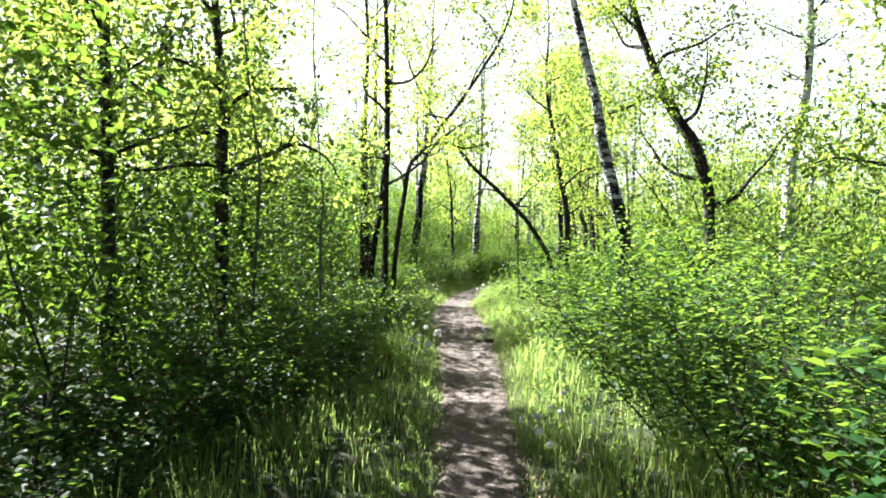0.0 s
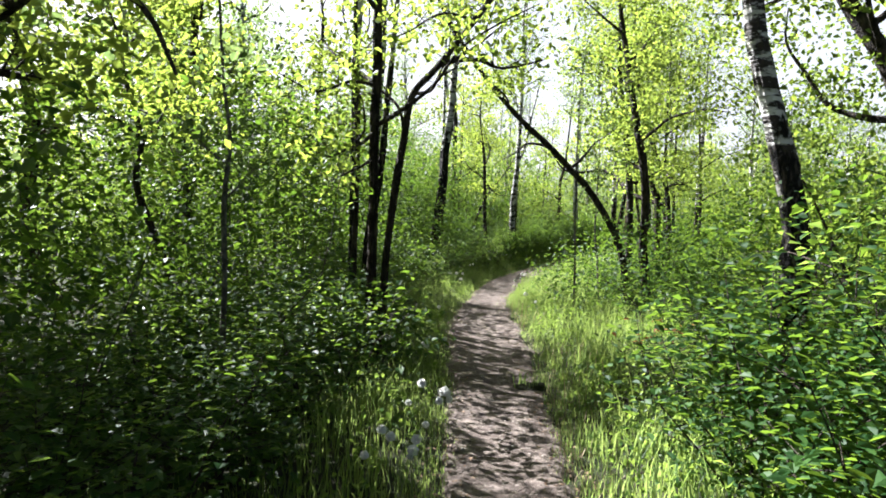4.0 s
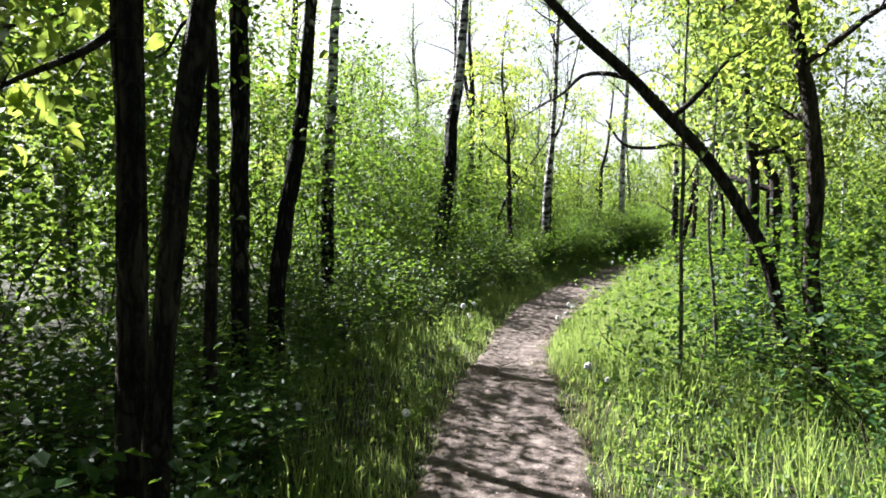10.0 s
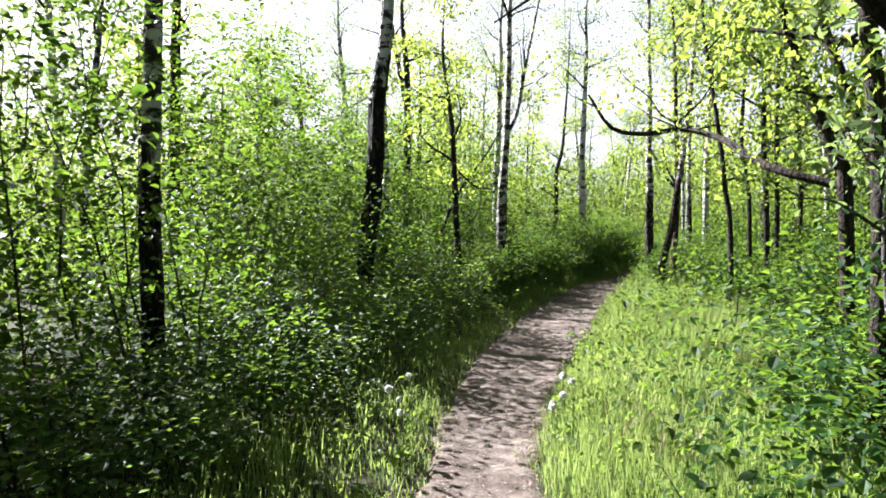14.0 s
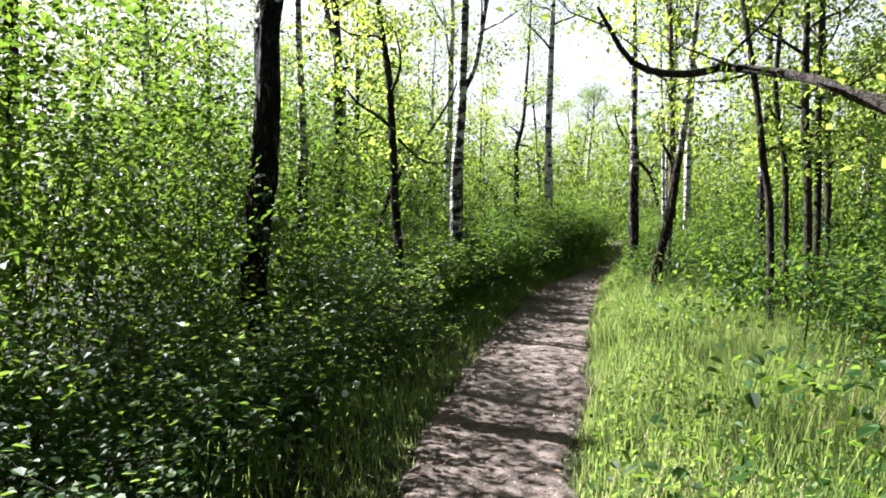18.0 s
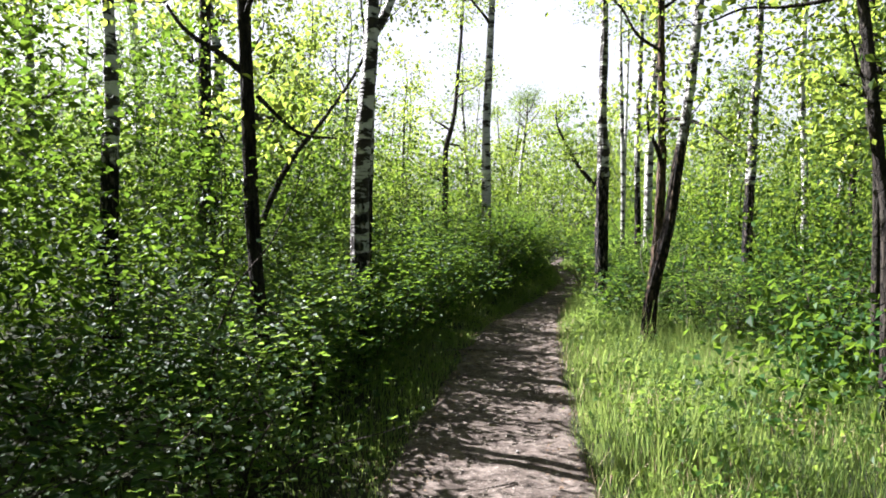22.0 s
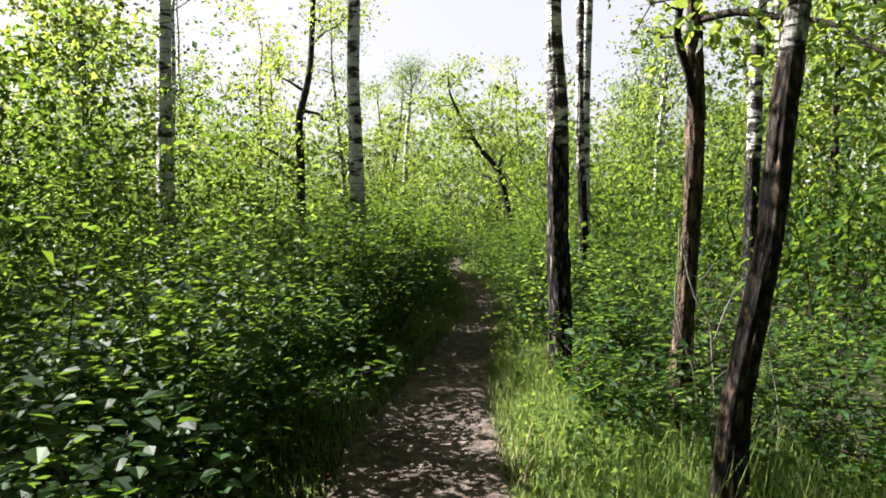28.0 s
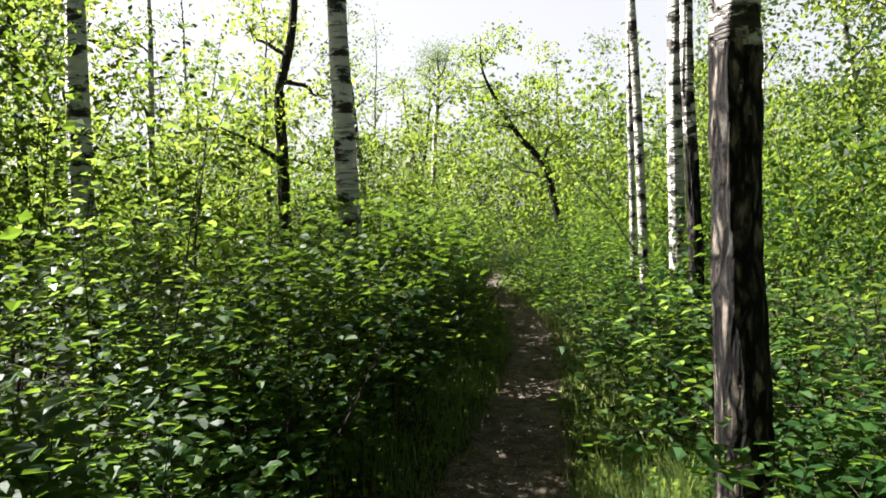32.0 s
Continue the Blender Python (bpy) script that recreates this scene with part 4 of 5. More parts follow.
def shrub_model(i, rng, height, count, shape):
    """A shrub of the given height on several stems."""
    ob = thing("shrub", 60 + 2 * i, -40, "leafy green shrub of thin stems growing beside the trail" if height < 1 else "tall dense leafy shrub of thin stems beside the trail", "shrub", "shrubs along the trail")
    tips = []
    for _ in range(6):
        a = rng.uniform(0, 6.28)
        way = np.array([math.cos(a) * 0.45, math.sin(a) * 0.45, 1.0])
        foot = np.array([math.cos(a) * 0.12, math.sin(a) * 0.12, -0.03])
        stem = branch(foot, way / np.linalg.norm(way), height * rng.uniform(0.75, 1.08), 0.008, rng, 0.14, 0.0, 6)
        pieces = [tube(stem, 4)]
        fine = smooth_line(stem, 2)
        for p in fine[3:]:
            tips.append(p[:3])
        for _ in range(7):
            k = int(rng.uniform(0.2, 0.97) * (len(fine) - 1))
            w = rng.normal(size=3)
            w[2] = abs(w[2]) * 0.4
            sub = branch(fine[k, :3], w / np.linalg.norm(w), rng.uniform(0.2, 0.42), 0.004, rng, 0.15, 0.03, 3)
            pieces.append(tube(sub, 3))
            tips += [q[:3] for q in sub[1:]]
        part("stem", joined(pieces), TWIG_BARK, ob)
    tips = np.array(tips)
    reps = rng.poisson(count / len(tips), len(tips))
    where = np.repeat(tips, reps, 0)
    where = where + rng.normal(size=where.shape) * np.array([0.06, 0.06, 0.045])
    part("foliage", leaves(where, 0.05 + 0.007 * (i % 3), rng, 0.74, shape, 0.2, 0.68), SHRUB_LEAF if i % 3 else HERB_LEAF, ob)
    return ob


rng = np.random.default_rng(5)
low_near = [shrub_model(i, rng, 0.8, 600, "oval") for i in range(4)]
low_back = [shrub_model(i + 4, rng, 0.95, 760, "kite") for i in range(3)]
tall_near = [shrub_model(i + 7, rng, 1.4, 1100, "oval") for i in range(4)]
tall_back = [shrub_model(i + 11, rng, 1.6, 1250, "kite") for i in range(3)]
used = set()
for side in (-1, 1):
    for row, (add, step) in enumerate(((0.22, 0.6), (0.85, 0.85))):
        y = -1.5 + 0.3 * row
        while y < 39:
            w, h = verge(y, side)
            d = trail_w(y) * 0.5 + max(w, 0.4) + add + rng.uniform(-0.1, 0.25)
            yy = y + rng.uniform(-0.2, 0.2)
            slope = (trail_x(yy + 0.3) - trail_x(yy - 0.3)) / 0.6
            k = 1 / math.sqrt(1 + slope * slope)
            x, yy = float(trail_x(yy) + side * d * k), float(yy - side * d * k * slope)
            s = h * rng.uniform(0.75, 1.12) * (1.0 + 0.18 * row)
            m = pose(x, yy, float(land(np.float64(x), np.float64(yy))), 0, 0, rng.uniform(0, 360))
            tall = s > 1.08
            pool = (tall_near if row == 0 else tall_back) if tall else (low_near if row == 0 else low_back)
            base = pool[rng.integers(len(pool))]
            if base.name in used:
                ob = copy_thing(base, m)
            else:
                used.add(base.name)
                ob = base
                ob.matrix_basis = m
            z = s / ((1.4 if row == 0 else 1.6) if tall else (0.8 if row == 0 else 0.95))
            wide = 0.5 + 0.5 * z
            ob.scale = (wide, wide, z)
            y += step * rng.uniform(0.8, 1.2)


# a low shrub whose young leaves are still reddish
rng = np.random.default_rng(6)
reddish = shrub_model(0, rng, 0.6, 230, "oval")
tagged(reddish, "low green shrub with reddish young leaves beside the trail")
reddish.matrix_basis = pose(1.85, 9.98, float(land(np.float64(1.85), np.float64(9.98))))
young = np.stack([rng.normal(size=60) * 0.17, rng.normal(size=60) * 0.17, rng.uniform(0.42, 0.66, 60)], 1)
part("young_leaves", leaves(young, 0.05, rng, 0.6, "oval", 0.2, 0.6), RED_LEAF, reddish, "reddish brown young leaves")


def beside(rng, n, near, far, power=1.0, y0=-4.0, y1=42.0):
    """Places beside the trail between two distances past the verge."""
    y = rng.uniform(y0, y1, n)
    side = rng.choice([-1, 1], n)
    wv = np.where(side < 0, np.interp(y, [r[0] for r in LEFT], [r[1] for r in LEFT]), np.interp(y, [r[0] for r in RIGHT], [r[1] for r in RIGHT]))
    hv = np.where(side < 0, np.interp(y, [r[0] for r in LEFT], [r[2] for r in LEFT]), np.interp(y, [r[0] for r in RIGHT], [r[2] for r in RIGHT]))
    return y, side, wv, hv, rng.uniform(0, 1, n) ** power


# thicket behind the first shrubs, in clumps
rng = np.random.default_rng(11)
n = 1650
y, side, wv, hv, u = beside(rng, n, 0, 0, 1.6, -12, 62)
dist = 1.7 + wv * 0.8 + u * 26
x = trail_x(np.clip(y, -12, 43)) + side * dist
top = np.where(dist < 3.5 + wv * 0.5, hv * 1.15, hv * 0.4 + 0.9) * rng.uniform(0.7, 1.35, n) + np.clip(dist - 5, 0, 12) * 0.06
top = np.where((dist > 4.5) & (rng.uniform(0, 1, n) < 0.38), top * rng.uniform(1.5, 2.4, n), top)
# fuller bushes right of the last bend and round the slim group of trunks
n2 = 130
x = np.r_[x, rng.uniform(6.6, 15, n2), rng.uniform(4.0, 6.2, 22)]
y = np.r_[y, rng.uniform(26, 40, n2), rng.uniform(21.2, 23.6, 22)]
keep = (np.abs(off_trail(x, np.clip(y, -11, 42))) > 1.5)
x, y, top = x[keep], y[keep], np.r_[top, rng.uniform(1.0, 2.3, n2), rng.uniform(0.8, 1.15, 22)][keep]
dist = np.r_[dist, np.full(n2, 7.0), np.full(22, 3.0)][keep]
n = len(x)
each, per = 11, 9
cx = np.repeat(np.stack([x, y], 1), each, 0)
rad = np.repeat(0.36 + 0.022 * dist, each)
tops = np.repeat(top, each)
ang, rr, hh = rng.uniform(0, 6.28, n * each), np.sqrt(rng.uniform(0, 1, n * each)), rng.uniform(0, 1, n * each) ** 0.6
rr = rr * np.sqrt(np.clip(1.15 - hh**3, 0.05, 1))
pos = np.stack([cx[:, 0] + np.cos(ang) * rr * rad * 1.4, cx[:, 1] + np.sin(ang) * rr * rad * 1.4, hh * tops + rng.normal(size=n * each) * 0.05], 1)
pos = sprays(pos, per, np.repeat(0.11 + 0.009 * dist, each), 0.4, rng)
pos[:, 2] = np.maximum(pos[:, 2], 0.05)
sizes = np.repeat(0.06 + 0.0045 * dist, each * per)
part("thicket", leaves(pos, sizes, rng, 0.5, "kite", 0.2, 0.66), SHRUB_LEAF, None)
tagged(scene.objects["thicket"], "dense green thicket of leafy bushes between the trees", "thicket", kind="stuff")

rng = np.random.default_rng(15)
m = 8600
hy = np.r_[rng.uniform(24, 39, 5600), rng.uniform(4, 24, 3000)]
wv, hv = np.interp(hy, [r[0] for r in LEFT], [r[1] for r in LEFT]), np.interp(hy, [r[0] for r in LEFT], [r[2] for r in LEFT])
hd = trail_w(hy) * 0.5 + wv + 0.05 + rng.uniform(0, 1, m) ** 1.3 * np.where(hy > 24, 2.4, 2.4)
lump = 0.84 + 0.16 * np.sin(hy * 2.6 + 1.5 * np.sin(hd * 3)) * np.sin(hd * 4.1 + hy)
hz = rng.uniform(0.0, 1.0, m) ** 0.8 * hv * lump * np.clip(0.85 + (hd - wv) * 0.3, 0.85, 1.0)
slope = (trail_x(hy + 0.3) - trail_x(hy - 0.3)) / 0.6
k = 1 / np.sqrt(1 + slope**2)
hedge = np.stack([trail_x(hy) - hd * k, hy + hd * k * slope, hz + 0.04], 1)
hedge = np.concatenate([sprays(hedge, 7, 0.12, 0.35, rng)])
hedge = hedge[(np.abs(off_trail(hedge[:, 0], hedge[:, 1])) > trail_w(hedge[:, 1]) * 0.5 + 0.05) & (hedge[:, 2] > 0.02)]
part("bush_foliage", joined([leaves(hedge[::2], 0.058, rng, 0.74, "oval", 0.2, 0.66), leaves(hedge[1::2] * [1, 1, 0.84], 0.072, rng, 0.7, "kite", 0.2, 0.7)]), SHRUB_LEAF, None)
tagged(scene.objects["bush_foliage"], "dense dark green inner leaves of the bushes along the trail", "foliage", kind="stuff")
rng = np.random.default_rng(16)

m = 480
cy = rng.uniform(-3, 34, m)
cd = np.where(cy < 24, rng.uniform(1.9, 5.0, m), rng.uniform(3.6, 7.0, m))
ch = np.where(cy < 13, rng.uniform(1.8, 3.2, m), rng.uniform(2.2, 4.0, m))
ch = np.where(cy < 17, ch, rng.uniform(2.0, 4.4, m))
at = np.stack([trail_x(cy) - cd, cy], 1)
low = np.array([in_glade(a, b, 0.8, h) for (a, b), h in zip(at, ch)])
ch = np.where(low, ch * 0.45, ch)
# taller bushes before the leaning aspen, beside the slender young oak and on the sunny verge
# clumps with x < 1.6 and y > 14 are added to shade the left side
more = np.array([(2.1, 8.5, 1.7), (2.35, 8.0, 1.9), (2.75, 8.75, 2.1), (2.2, 7.3, 1.7), (3.2, 8.3, 2.2), (3.0, 9.3, 2.0), (2.6, 7.0, 1.8), (3.4, 7.5, 2.1), (2.45, 9.0, 1.8), (-0.5, 22.6, 1.8), (-0.3, 23.3, 1.8), (-0.7, 23.8, 2.0), (0.0, 23.0, 1.5), (-0.9, 22.9, 2.0), (0.1, 23.8, 1.5), (-1.7, 21.3, 3.0), (-1.9, 20.3, 2.8), (-1.5, 19.7, 2.5), (-1.3, 22.1, 2.8), (-2.2, 15.2, 2.7), (-2.8, 15.6, 3.1), (-2.0, 14.8, 2.5), (-3.3, 16.0, 3.3), (-2.6, 14.8, 2.9), (0.3, 30.0, 3.3), (-0.3, 30.5, 3.6), (0.7, 29.4, 2.9), (-0.8, 31.0, 3.8), (0.0, 29.3, 3.2), (0.9, 30.3, 3.1), (-0.6, 29.7, 3.6), (1.2, 29.0, 3.4), (0.8, 29.5, 3.3), (1.5, 29.5, 3.2), (0.4, 28.9, 3.5), (1.0, 30.0, 3.2), (-0.75, 10.6, 0.9), (-0.5, 10.85, 0.7), (-0.95, 10.9, 1.0), (-0.45, 10.4, 0.6), (-1.1, 10.3, 0.9),
                 (2.3, 13.6, 1.5), (2.6, 13.2, 1.6), (3.0, 13.6, 1.8), (2.9, 12.9, 1.6), (3.3, 12.6, 1.7), (2.4, 14.2, 1.4), (3.4, 13.3, 2.0), (3.6, 12.2, 1.7),
                 (2.3, 15.4, 1.4), (2.6, 15.9, 1.6), (2.9, 15.3, 1.7), (2.3, 16.2, 1.2), (2.8, 16.6, 1.5), (3.3, 16.2, 1.9),
                 (2.15, 17.9, 0.95), (1.75, 15.0, 0.85), (1.95, 15.3, 0.9), (2.0, 14.7, 1.0)])
at, ch = np.concatenate([at, more[:, :2]]), np.r_[ch, more[:, 2]]
m = len(at)
each, per = 18, 11
k = np.repeat(np.arange(m), each)
hz = rng.uniform(0.25, 1.0, m * each)
swell = np.sin(np.clip(hz, 0, 1) * np.pi * 0.9) * 0.6 + 0.1
spin, out = rng.uniform(0, 6.28, m * each), np.sqrt(rng.uniform(0, 1, m * each))
tall_pos = np.stack([at[k, 0] + np.cos(spin) * out * swell, at[k, 1] + np.sin(spin) * out * swell, hz * ch[k]], 1)
tall_pos = sprays(tall_pos, per, 0.15, 0.35, rng)
close = np.repeat(np.abs(off_trail(at[:, 0], at[:, 1])) < 3.0, each * per)
part("young_growth", joined([leaves(tall_pos[close], 0.062, rng, 0.6, "oval", 0.2, 0.68), leaves(tall_pos[~close], 0.078, rng, 0.55, "kite", 0.2, 0.7)]), SHRUB_LEAF, None)
tagged(scene.objects["young_growth"], "tall leafy young growth under the trees", "young growth", kind="stuff")
pieces = [tube(branch((at[i, 0], at[i, 1], -0.03), (rng.normal() * 0.08, rng.normal() * 0.08, 1.0), ch[i] * 0.9, rng.uniform(0.006, 0.014), rng, 0.2, 0.0, 7), 5) for i in range(0, m, 2)]
part("young_growth_stems", joined(pieces), TWIG_BARK, None)
tagged(scene.objects["young_growth_stems"], "thin dark stems of the young growth", "stems", kind="stuff")

# leafy understorey of young trees further into the wood
rng = np.random.default_rng(17)
m = 640
uy = rng.uniform(-9, 62, m)
us = rng.choice([-1, 1], m)
ud = np.where(us > 0, 4.3, 5.6) + rng.uniform(0, 1, m) ** 1.4 * 17
ux = np.where(uy < 43, trail_x(np.clip(uy, -12, 43)) + us * ud, rng.uniform(-12, 32, m))
uh = rng.uniform(1.7, 3.4, m) + 0.05 * ud
each, per = 18, 10
# taller towards the end of the view and behind the oaks of the sunny side
ux, uy = np.r_[ux, rng.uniform(-4, 24, 190), rng.uniform(4.6, 9.5, 60), rng.uniform(8.5, 21, 130), rng.uniform(-4, 4.2, 60), rng.uniform(2, 14, 60)], np.r_[uy, rng.uniform(41, 58, 190), rng.uniform(10, 19.5, 60), rng.uniform(28, 41, 130), rng.uniform(33.5, 42, 60), rng.uniform(44, 50, 60)]
uh, ud = np.r_[uh, rng.uniform(3.0, 5.6, 190), rng.uniform(3.6, 6.2, 60), rng.uniform(2.6, 4.8, 130), rng.uniform(2.6, 4.4, 60), rng.uniform(3.2, 5.2, 60)], np.r_[ud, rng.uniform(12, 18, 190), np.full(60, 5.0), np.full(250, 7.0)]
clear = np.array([not in_glade(a, b, 1.3, h) for a, b, h in zip(ux, uy, uh)])
ux, uy, uh, ud = ux[clear], uy[clear], uh[clear], ud[clear]
m = len(ux)
k = np.repeat(np.arange(m), each)
hz = rng.uniform(0.12, 1.0, m * each)
swell = (np.sin(hz * np.pi * 0.85) * 0.75 + 0.15) * (0.6 + 0.14 * uh[k])
spin, out = rng.uniform(0, 6.28, m * each), np.sqrt(rng.uniform(0, 1, m * each))
mass = np.stack([ux[k] + np.cos(spin) * out * swell, uy[k] + np.sin(spin) * out * swell, hz * uh[k]], 1)
mass = sprays(mass, per, 0.17 + 0.006 * ud[k], 0.33, rng)
part("understorey", leaves(mass, np.repeat(0.075 + 0.004 * ud[k], per), rng, 0.45, "kite", 0.2, 0.68), UNDER_LEAF, None)
tagged(scene.objects["understorey"], "bright leafy understorey of young oaks among the trunks", "understorey", kind="stuff")
pieces = [tube(branch((ux[i], uy[i], -0.03), (rng.normal() * 0.12, rng.normal() * 0.12, 1.0), uh[i] * 0.85, rng.uniform(0.012, 0.026), rng, 0.22, 0.0, 6), 4) for i in range(0, m, 2)]
part("understorey_stems", joined(pieces), TWIG_BARK, None)
tagged(scene.objects["understorey_stems"], "crooked dark stems of the leafy understorey", "stems", kind="stuff")

# thin stems in the thicket
rng = np.random.default_rng(18)
pieces = []
for i in range(0, n, 4):
    if dist[i] > 14:
        continue
    w = np.array([rng.normal() * 0.25, rng.normal() * 0.25, 1.0])
    pieces.append(tube(branch((x[i], y[i], -0.03), w / np.linalg.norm(w), top[i] * rng.uniform(1.0, 1.7), rng.uniform(0.006, 0.016), rng, 0.1, 0.0, 5), 4))
part("thicket_stems", joined(pieces), TWIG_BARK, None)
tagged(scene.objects["thicket_stems"], "thin dark bush stems rising out of the thicket", "stems", kind="stuff")

# green cover of the forest floor further off
rng = np.random.default_rng(19)
m = 60000
fx, fy = rng.uniform(-26, 34, m), rng.uniform(-14, 62, m)
swell = 0.5 + 0.5 * np.sin(fx * 0.9 + 2 * np.sin(fy * 0.5)) * np.sin(fy * 0.8 - fx * 0.4)
keep = (np.abs(off_trail(fx, np.clip(fy, -11, 42))) > 2.6) & (rng.uniform(0, 1, m) < 0.45 + 0.55 * swell)
fx, fy, swell = fx[keep], fy[keep], swell[keep]
cover = np.stack([fx, fy, land(fx, fy) + rng.uniform(0.03, 1, len(fx)) * (0.12 + 0.55 * swell)], 1)
part("floor_cover", leaves(cover, rng.uniform(0.05, 0.09, len(fx)) + np.clip(np.abs(off_trail(fx, np.clip(fy, -11, 42))) - 3, 0, 10) * 0.016, rng, 0.55, "kite", 0.2, 0.7), HERB_LEAF, None)
tagged(scene.objects["floor_cover"], "green leafy cover of the forest floor among the trees", "undergrowth", kind="stuff")

# low herbs and seedlings over the floor
rng = np.random.default_rng(21)
n = 5000
y, side, wv, hv, u = beside(rng, n, 0, 0, 1.5, -3, 41)
dist = trail_w(y) * 0.5 + 0.14 + u * 4.5
ey = np.r_[rng.uniform(15.5, 27, 700), rng.uniform(6.5, 15.5, 1000), rng.uniform(16, 30, 260)]
ed = trail_w(ey) * 0.5 + np.where(np.arange(1960) < 1700, 0.3 + rng.uniform(0, 1, 1960) * np.where(ey > 15.5, 2.6, 1.9), rng.uniform(0.12, 0.75, 1960))
y, dist, side = np.r_[y, ey], np.r_[dist, ed], np.r_[side, np.ones(1960)]
x = trail_x(y) + side * dist
n = len(y)
patch = np.sin(x * 2.1 + 3 * np.sin(y * 0.8)) * np.sin(y * 1.7 + x) * 0.5 + 0.5
tall = (0.1 + 0.4 * patch) * np.clip((dist - trail_w(y) * 0.5) / 0.5, 0.25, 1) * rng.uniform(0.6, 1.25, n)
tall[-260:] = rng.uniform(0.2, 0.45, 260)
per = 11
rise = rng.uniform(0.15, 1, n * per)
turn = rng.uniform(0, 6.28, n * per)
out = (0.025 + 0.075 * rng.uniform(0, 1, n * per)) * (1.25 - 0.7 * rise) * np.repeat(0.7 + 1.2 * tall, per)
hx, hy = np.repeat(x, per) + np.cos(turn) * out, np.repeat(y, per) + np.sin(turn) * out
pos = np.stack([hx, hy, land(hx, hy) + rise * np.repeat(tall, per)], 1)
leaf_size = np.repeat(rng.uniform(0.032, 0.06, n), per) * (1.2 - 0.5 * rise)
part("herbs", leaves(pos, leaf_size, rng, 0.4, "kite", 0.2, 0.62), HERB_LEAF, None)
tagged(scene.objects["herbs"], "low broad-leaved herbs and seedlings covering the floor", "herbs", kind="stuff")


def blades(x, y, height, width, rng):
    n = len(x)
    a = rng.uniform(0, 6.28, n)
    lean = rng.uniform(0.1, 0.65, n) * height
    b = np.stack([x, y, land(x, y) - 0.01], 1)
    out = np.stack([np.cos(a), np.sin(a), 0 * a], 1)
    across = np.stack([-np.sin(a), np.cos(a), 0 * a], 1) * width[:, None] * 0.5
    mid = b + out * (lean * 0.3)[:, None] + np.array([0, 0, 1]) * (height * 0.6)[:, None]
    tip = b + out * lean[:, None] + np.array([0, 0, 1]) * height[:, None]
    v = np.stack([b - across, b + across, mid + across * 0.8, mid - across * 0.8, tip + across * 0.1, tip - across * 0.1], 1).reshape(-1, 3)
    k = np.arange(n)[:, None] * 6
    return v, np.stack([k + [0, 1, 2, 3], k + [3, 2, 4, 5]], 1).reshape(-1, 4)


rng = np.random.default_rng(31)
y, side, wv, hv, u = beside(rng, 15000, 0, 0, 1.0, -2.5, 40)
keep = rng.uniform(0, 1, len(y)) < (wv + 0.7) / 3.4
y, side, wv, u = y[keep], side[keep], wv[keep], u[keep]
dist = trail_w(y) * 0.5 - 0.06 + 0.1 * np.sin(y * 3.7 + side * 2) * np.sin(y * 1.3) + u * (wv + 0.7)
x = trail_x(y) + side * dist
n, per = len(y), 10
edge = np.clip((dist - trail_w(y) * 0.5) / np.where(side > 0, 0.36, 0.5), 0.13, 1)
tuft = np.clip(0.6 + 0.6 * np.sin(x * 3.1 + 2 * np.sin(y * 2.3)) * np.sin(y * 2.9 - x), 0.35, 1.3)
bx = np.repeat(x, per) + rng.normal(size=n * per) * 0.07
by = np.repeat(y, per) + rng.normal(size=n * per) * 0.07
bh = np.repeat(edge * tuft * rng.uniform(0.2, 0.46, n) * np.where(side > 0, 1.15, 1.0), per) * rng.uniform(0.45, 1.2, n * per)
close = np.repeat(dist, per) < 1.0
v1, f1 = blades(bx[close], by[close], bh[close], rng.uniform(0.004, 0.009, close.sum()), rng)
v2, _ = blades(bx[~close], by[~close], bh[~close], rng.uniform(0.005, 0.011, (~close).sum()), rng)
v2 = v2.reshape(-1, 6, 3)[:, [0, 1, 4, 5]].reshape(-1, 3)
ey = rng.uniform(-2, 39, 42000)
es = rng.choice([-1, 1], 42000)
ed = trail_w(ey) * 0.5 - 0.1 + np.abs(rng.normal(size=42000)) * 0.24 + 0.08 * np.sin(ey * 5.0 + es)
ex = trail_x(ey) + es * ed
v3, _ = blades(ex, ey, rng.uniform(0.03, 0.15, 42000) * np.clip((ed - trail_w(ey) * 0.5 + 0.2) / 0.3, 0.3, 1.3), rng.uniform(0.004, 0.008, 42000), rng)
v3 = v3.reshape(-1, 6, 3)[:, [0, 1, 4, 5]].reshape(-1, 3)
gy5 = rng.uniform(15.5, 29.5, 30000)
gd5 = trail_w(gy5) * 0.5 + 0.03 + rng.uniform(0, 1, 30000) ** 1.3 * np.interp(gy5, [15.5, 18, 25, 29.5], [1.4, 2.6, 2.4, 0.5])
gx5 = trail_x(gy5) + gd5
clump = np.clip(0.75 + 0.45 * np.sin(gx5 * 4.3 + 2 * np.sin(gy5 * 2.9)) * np.sin(gy5 * 3.7), 0.4, 1.2)
v5, _ = blades(gx5, gy5, rng.uniform(0.18, 0.44, 30000) * clump * np.clip((gd5 - trail_w(gy5) * 0.5) / 0.25, 0.4, 1), rng.uniform(0.003, 0.007, 30000), rng)
v5 = v5.reshape(-1, 6, 3)[:, [0, 1, 4, 5]].reshape(-1, 3)
v2 = np.concatenate([v2, v3, v5])
part("grass", joined([(v1, f1), (v2, np.arange(len(v2)).reshape(-1, 4))]), GRASS, None)
tagged(scene.objects["grass"], "sunlit green grass tufts along both trail edges", "grass", kind="stuff")


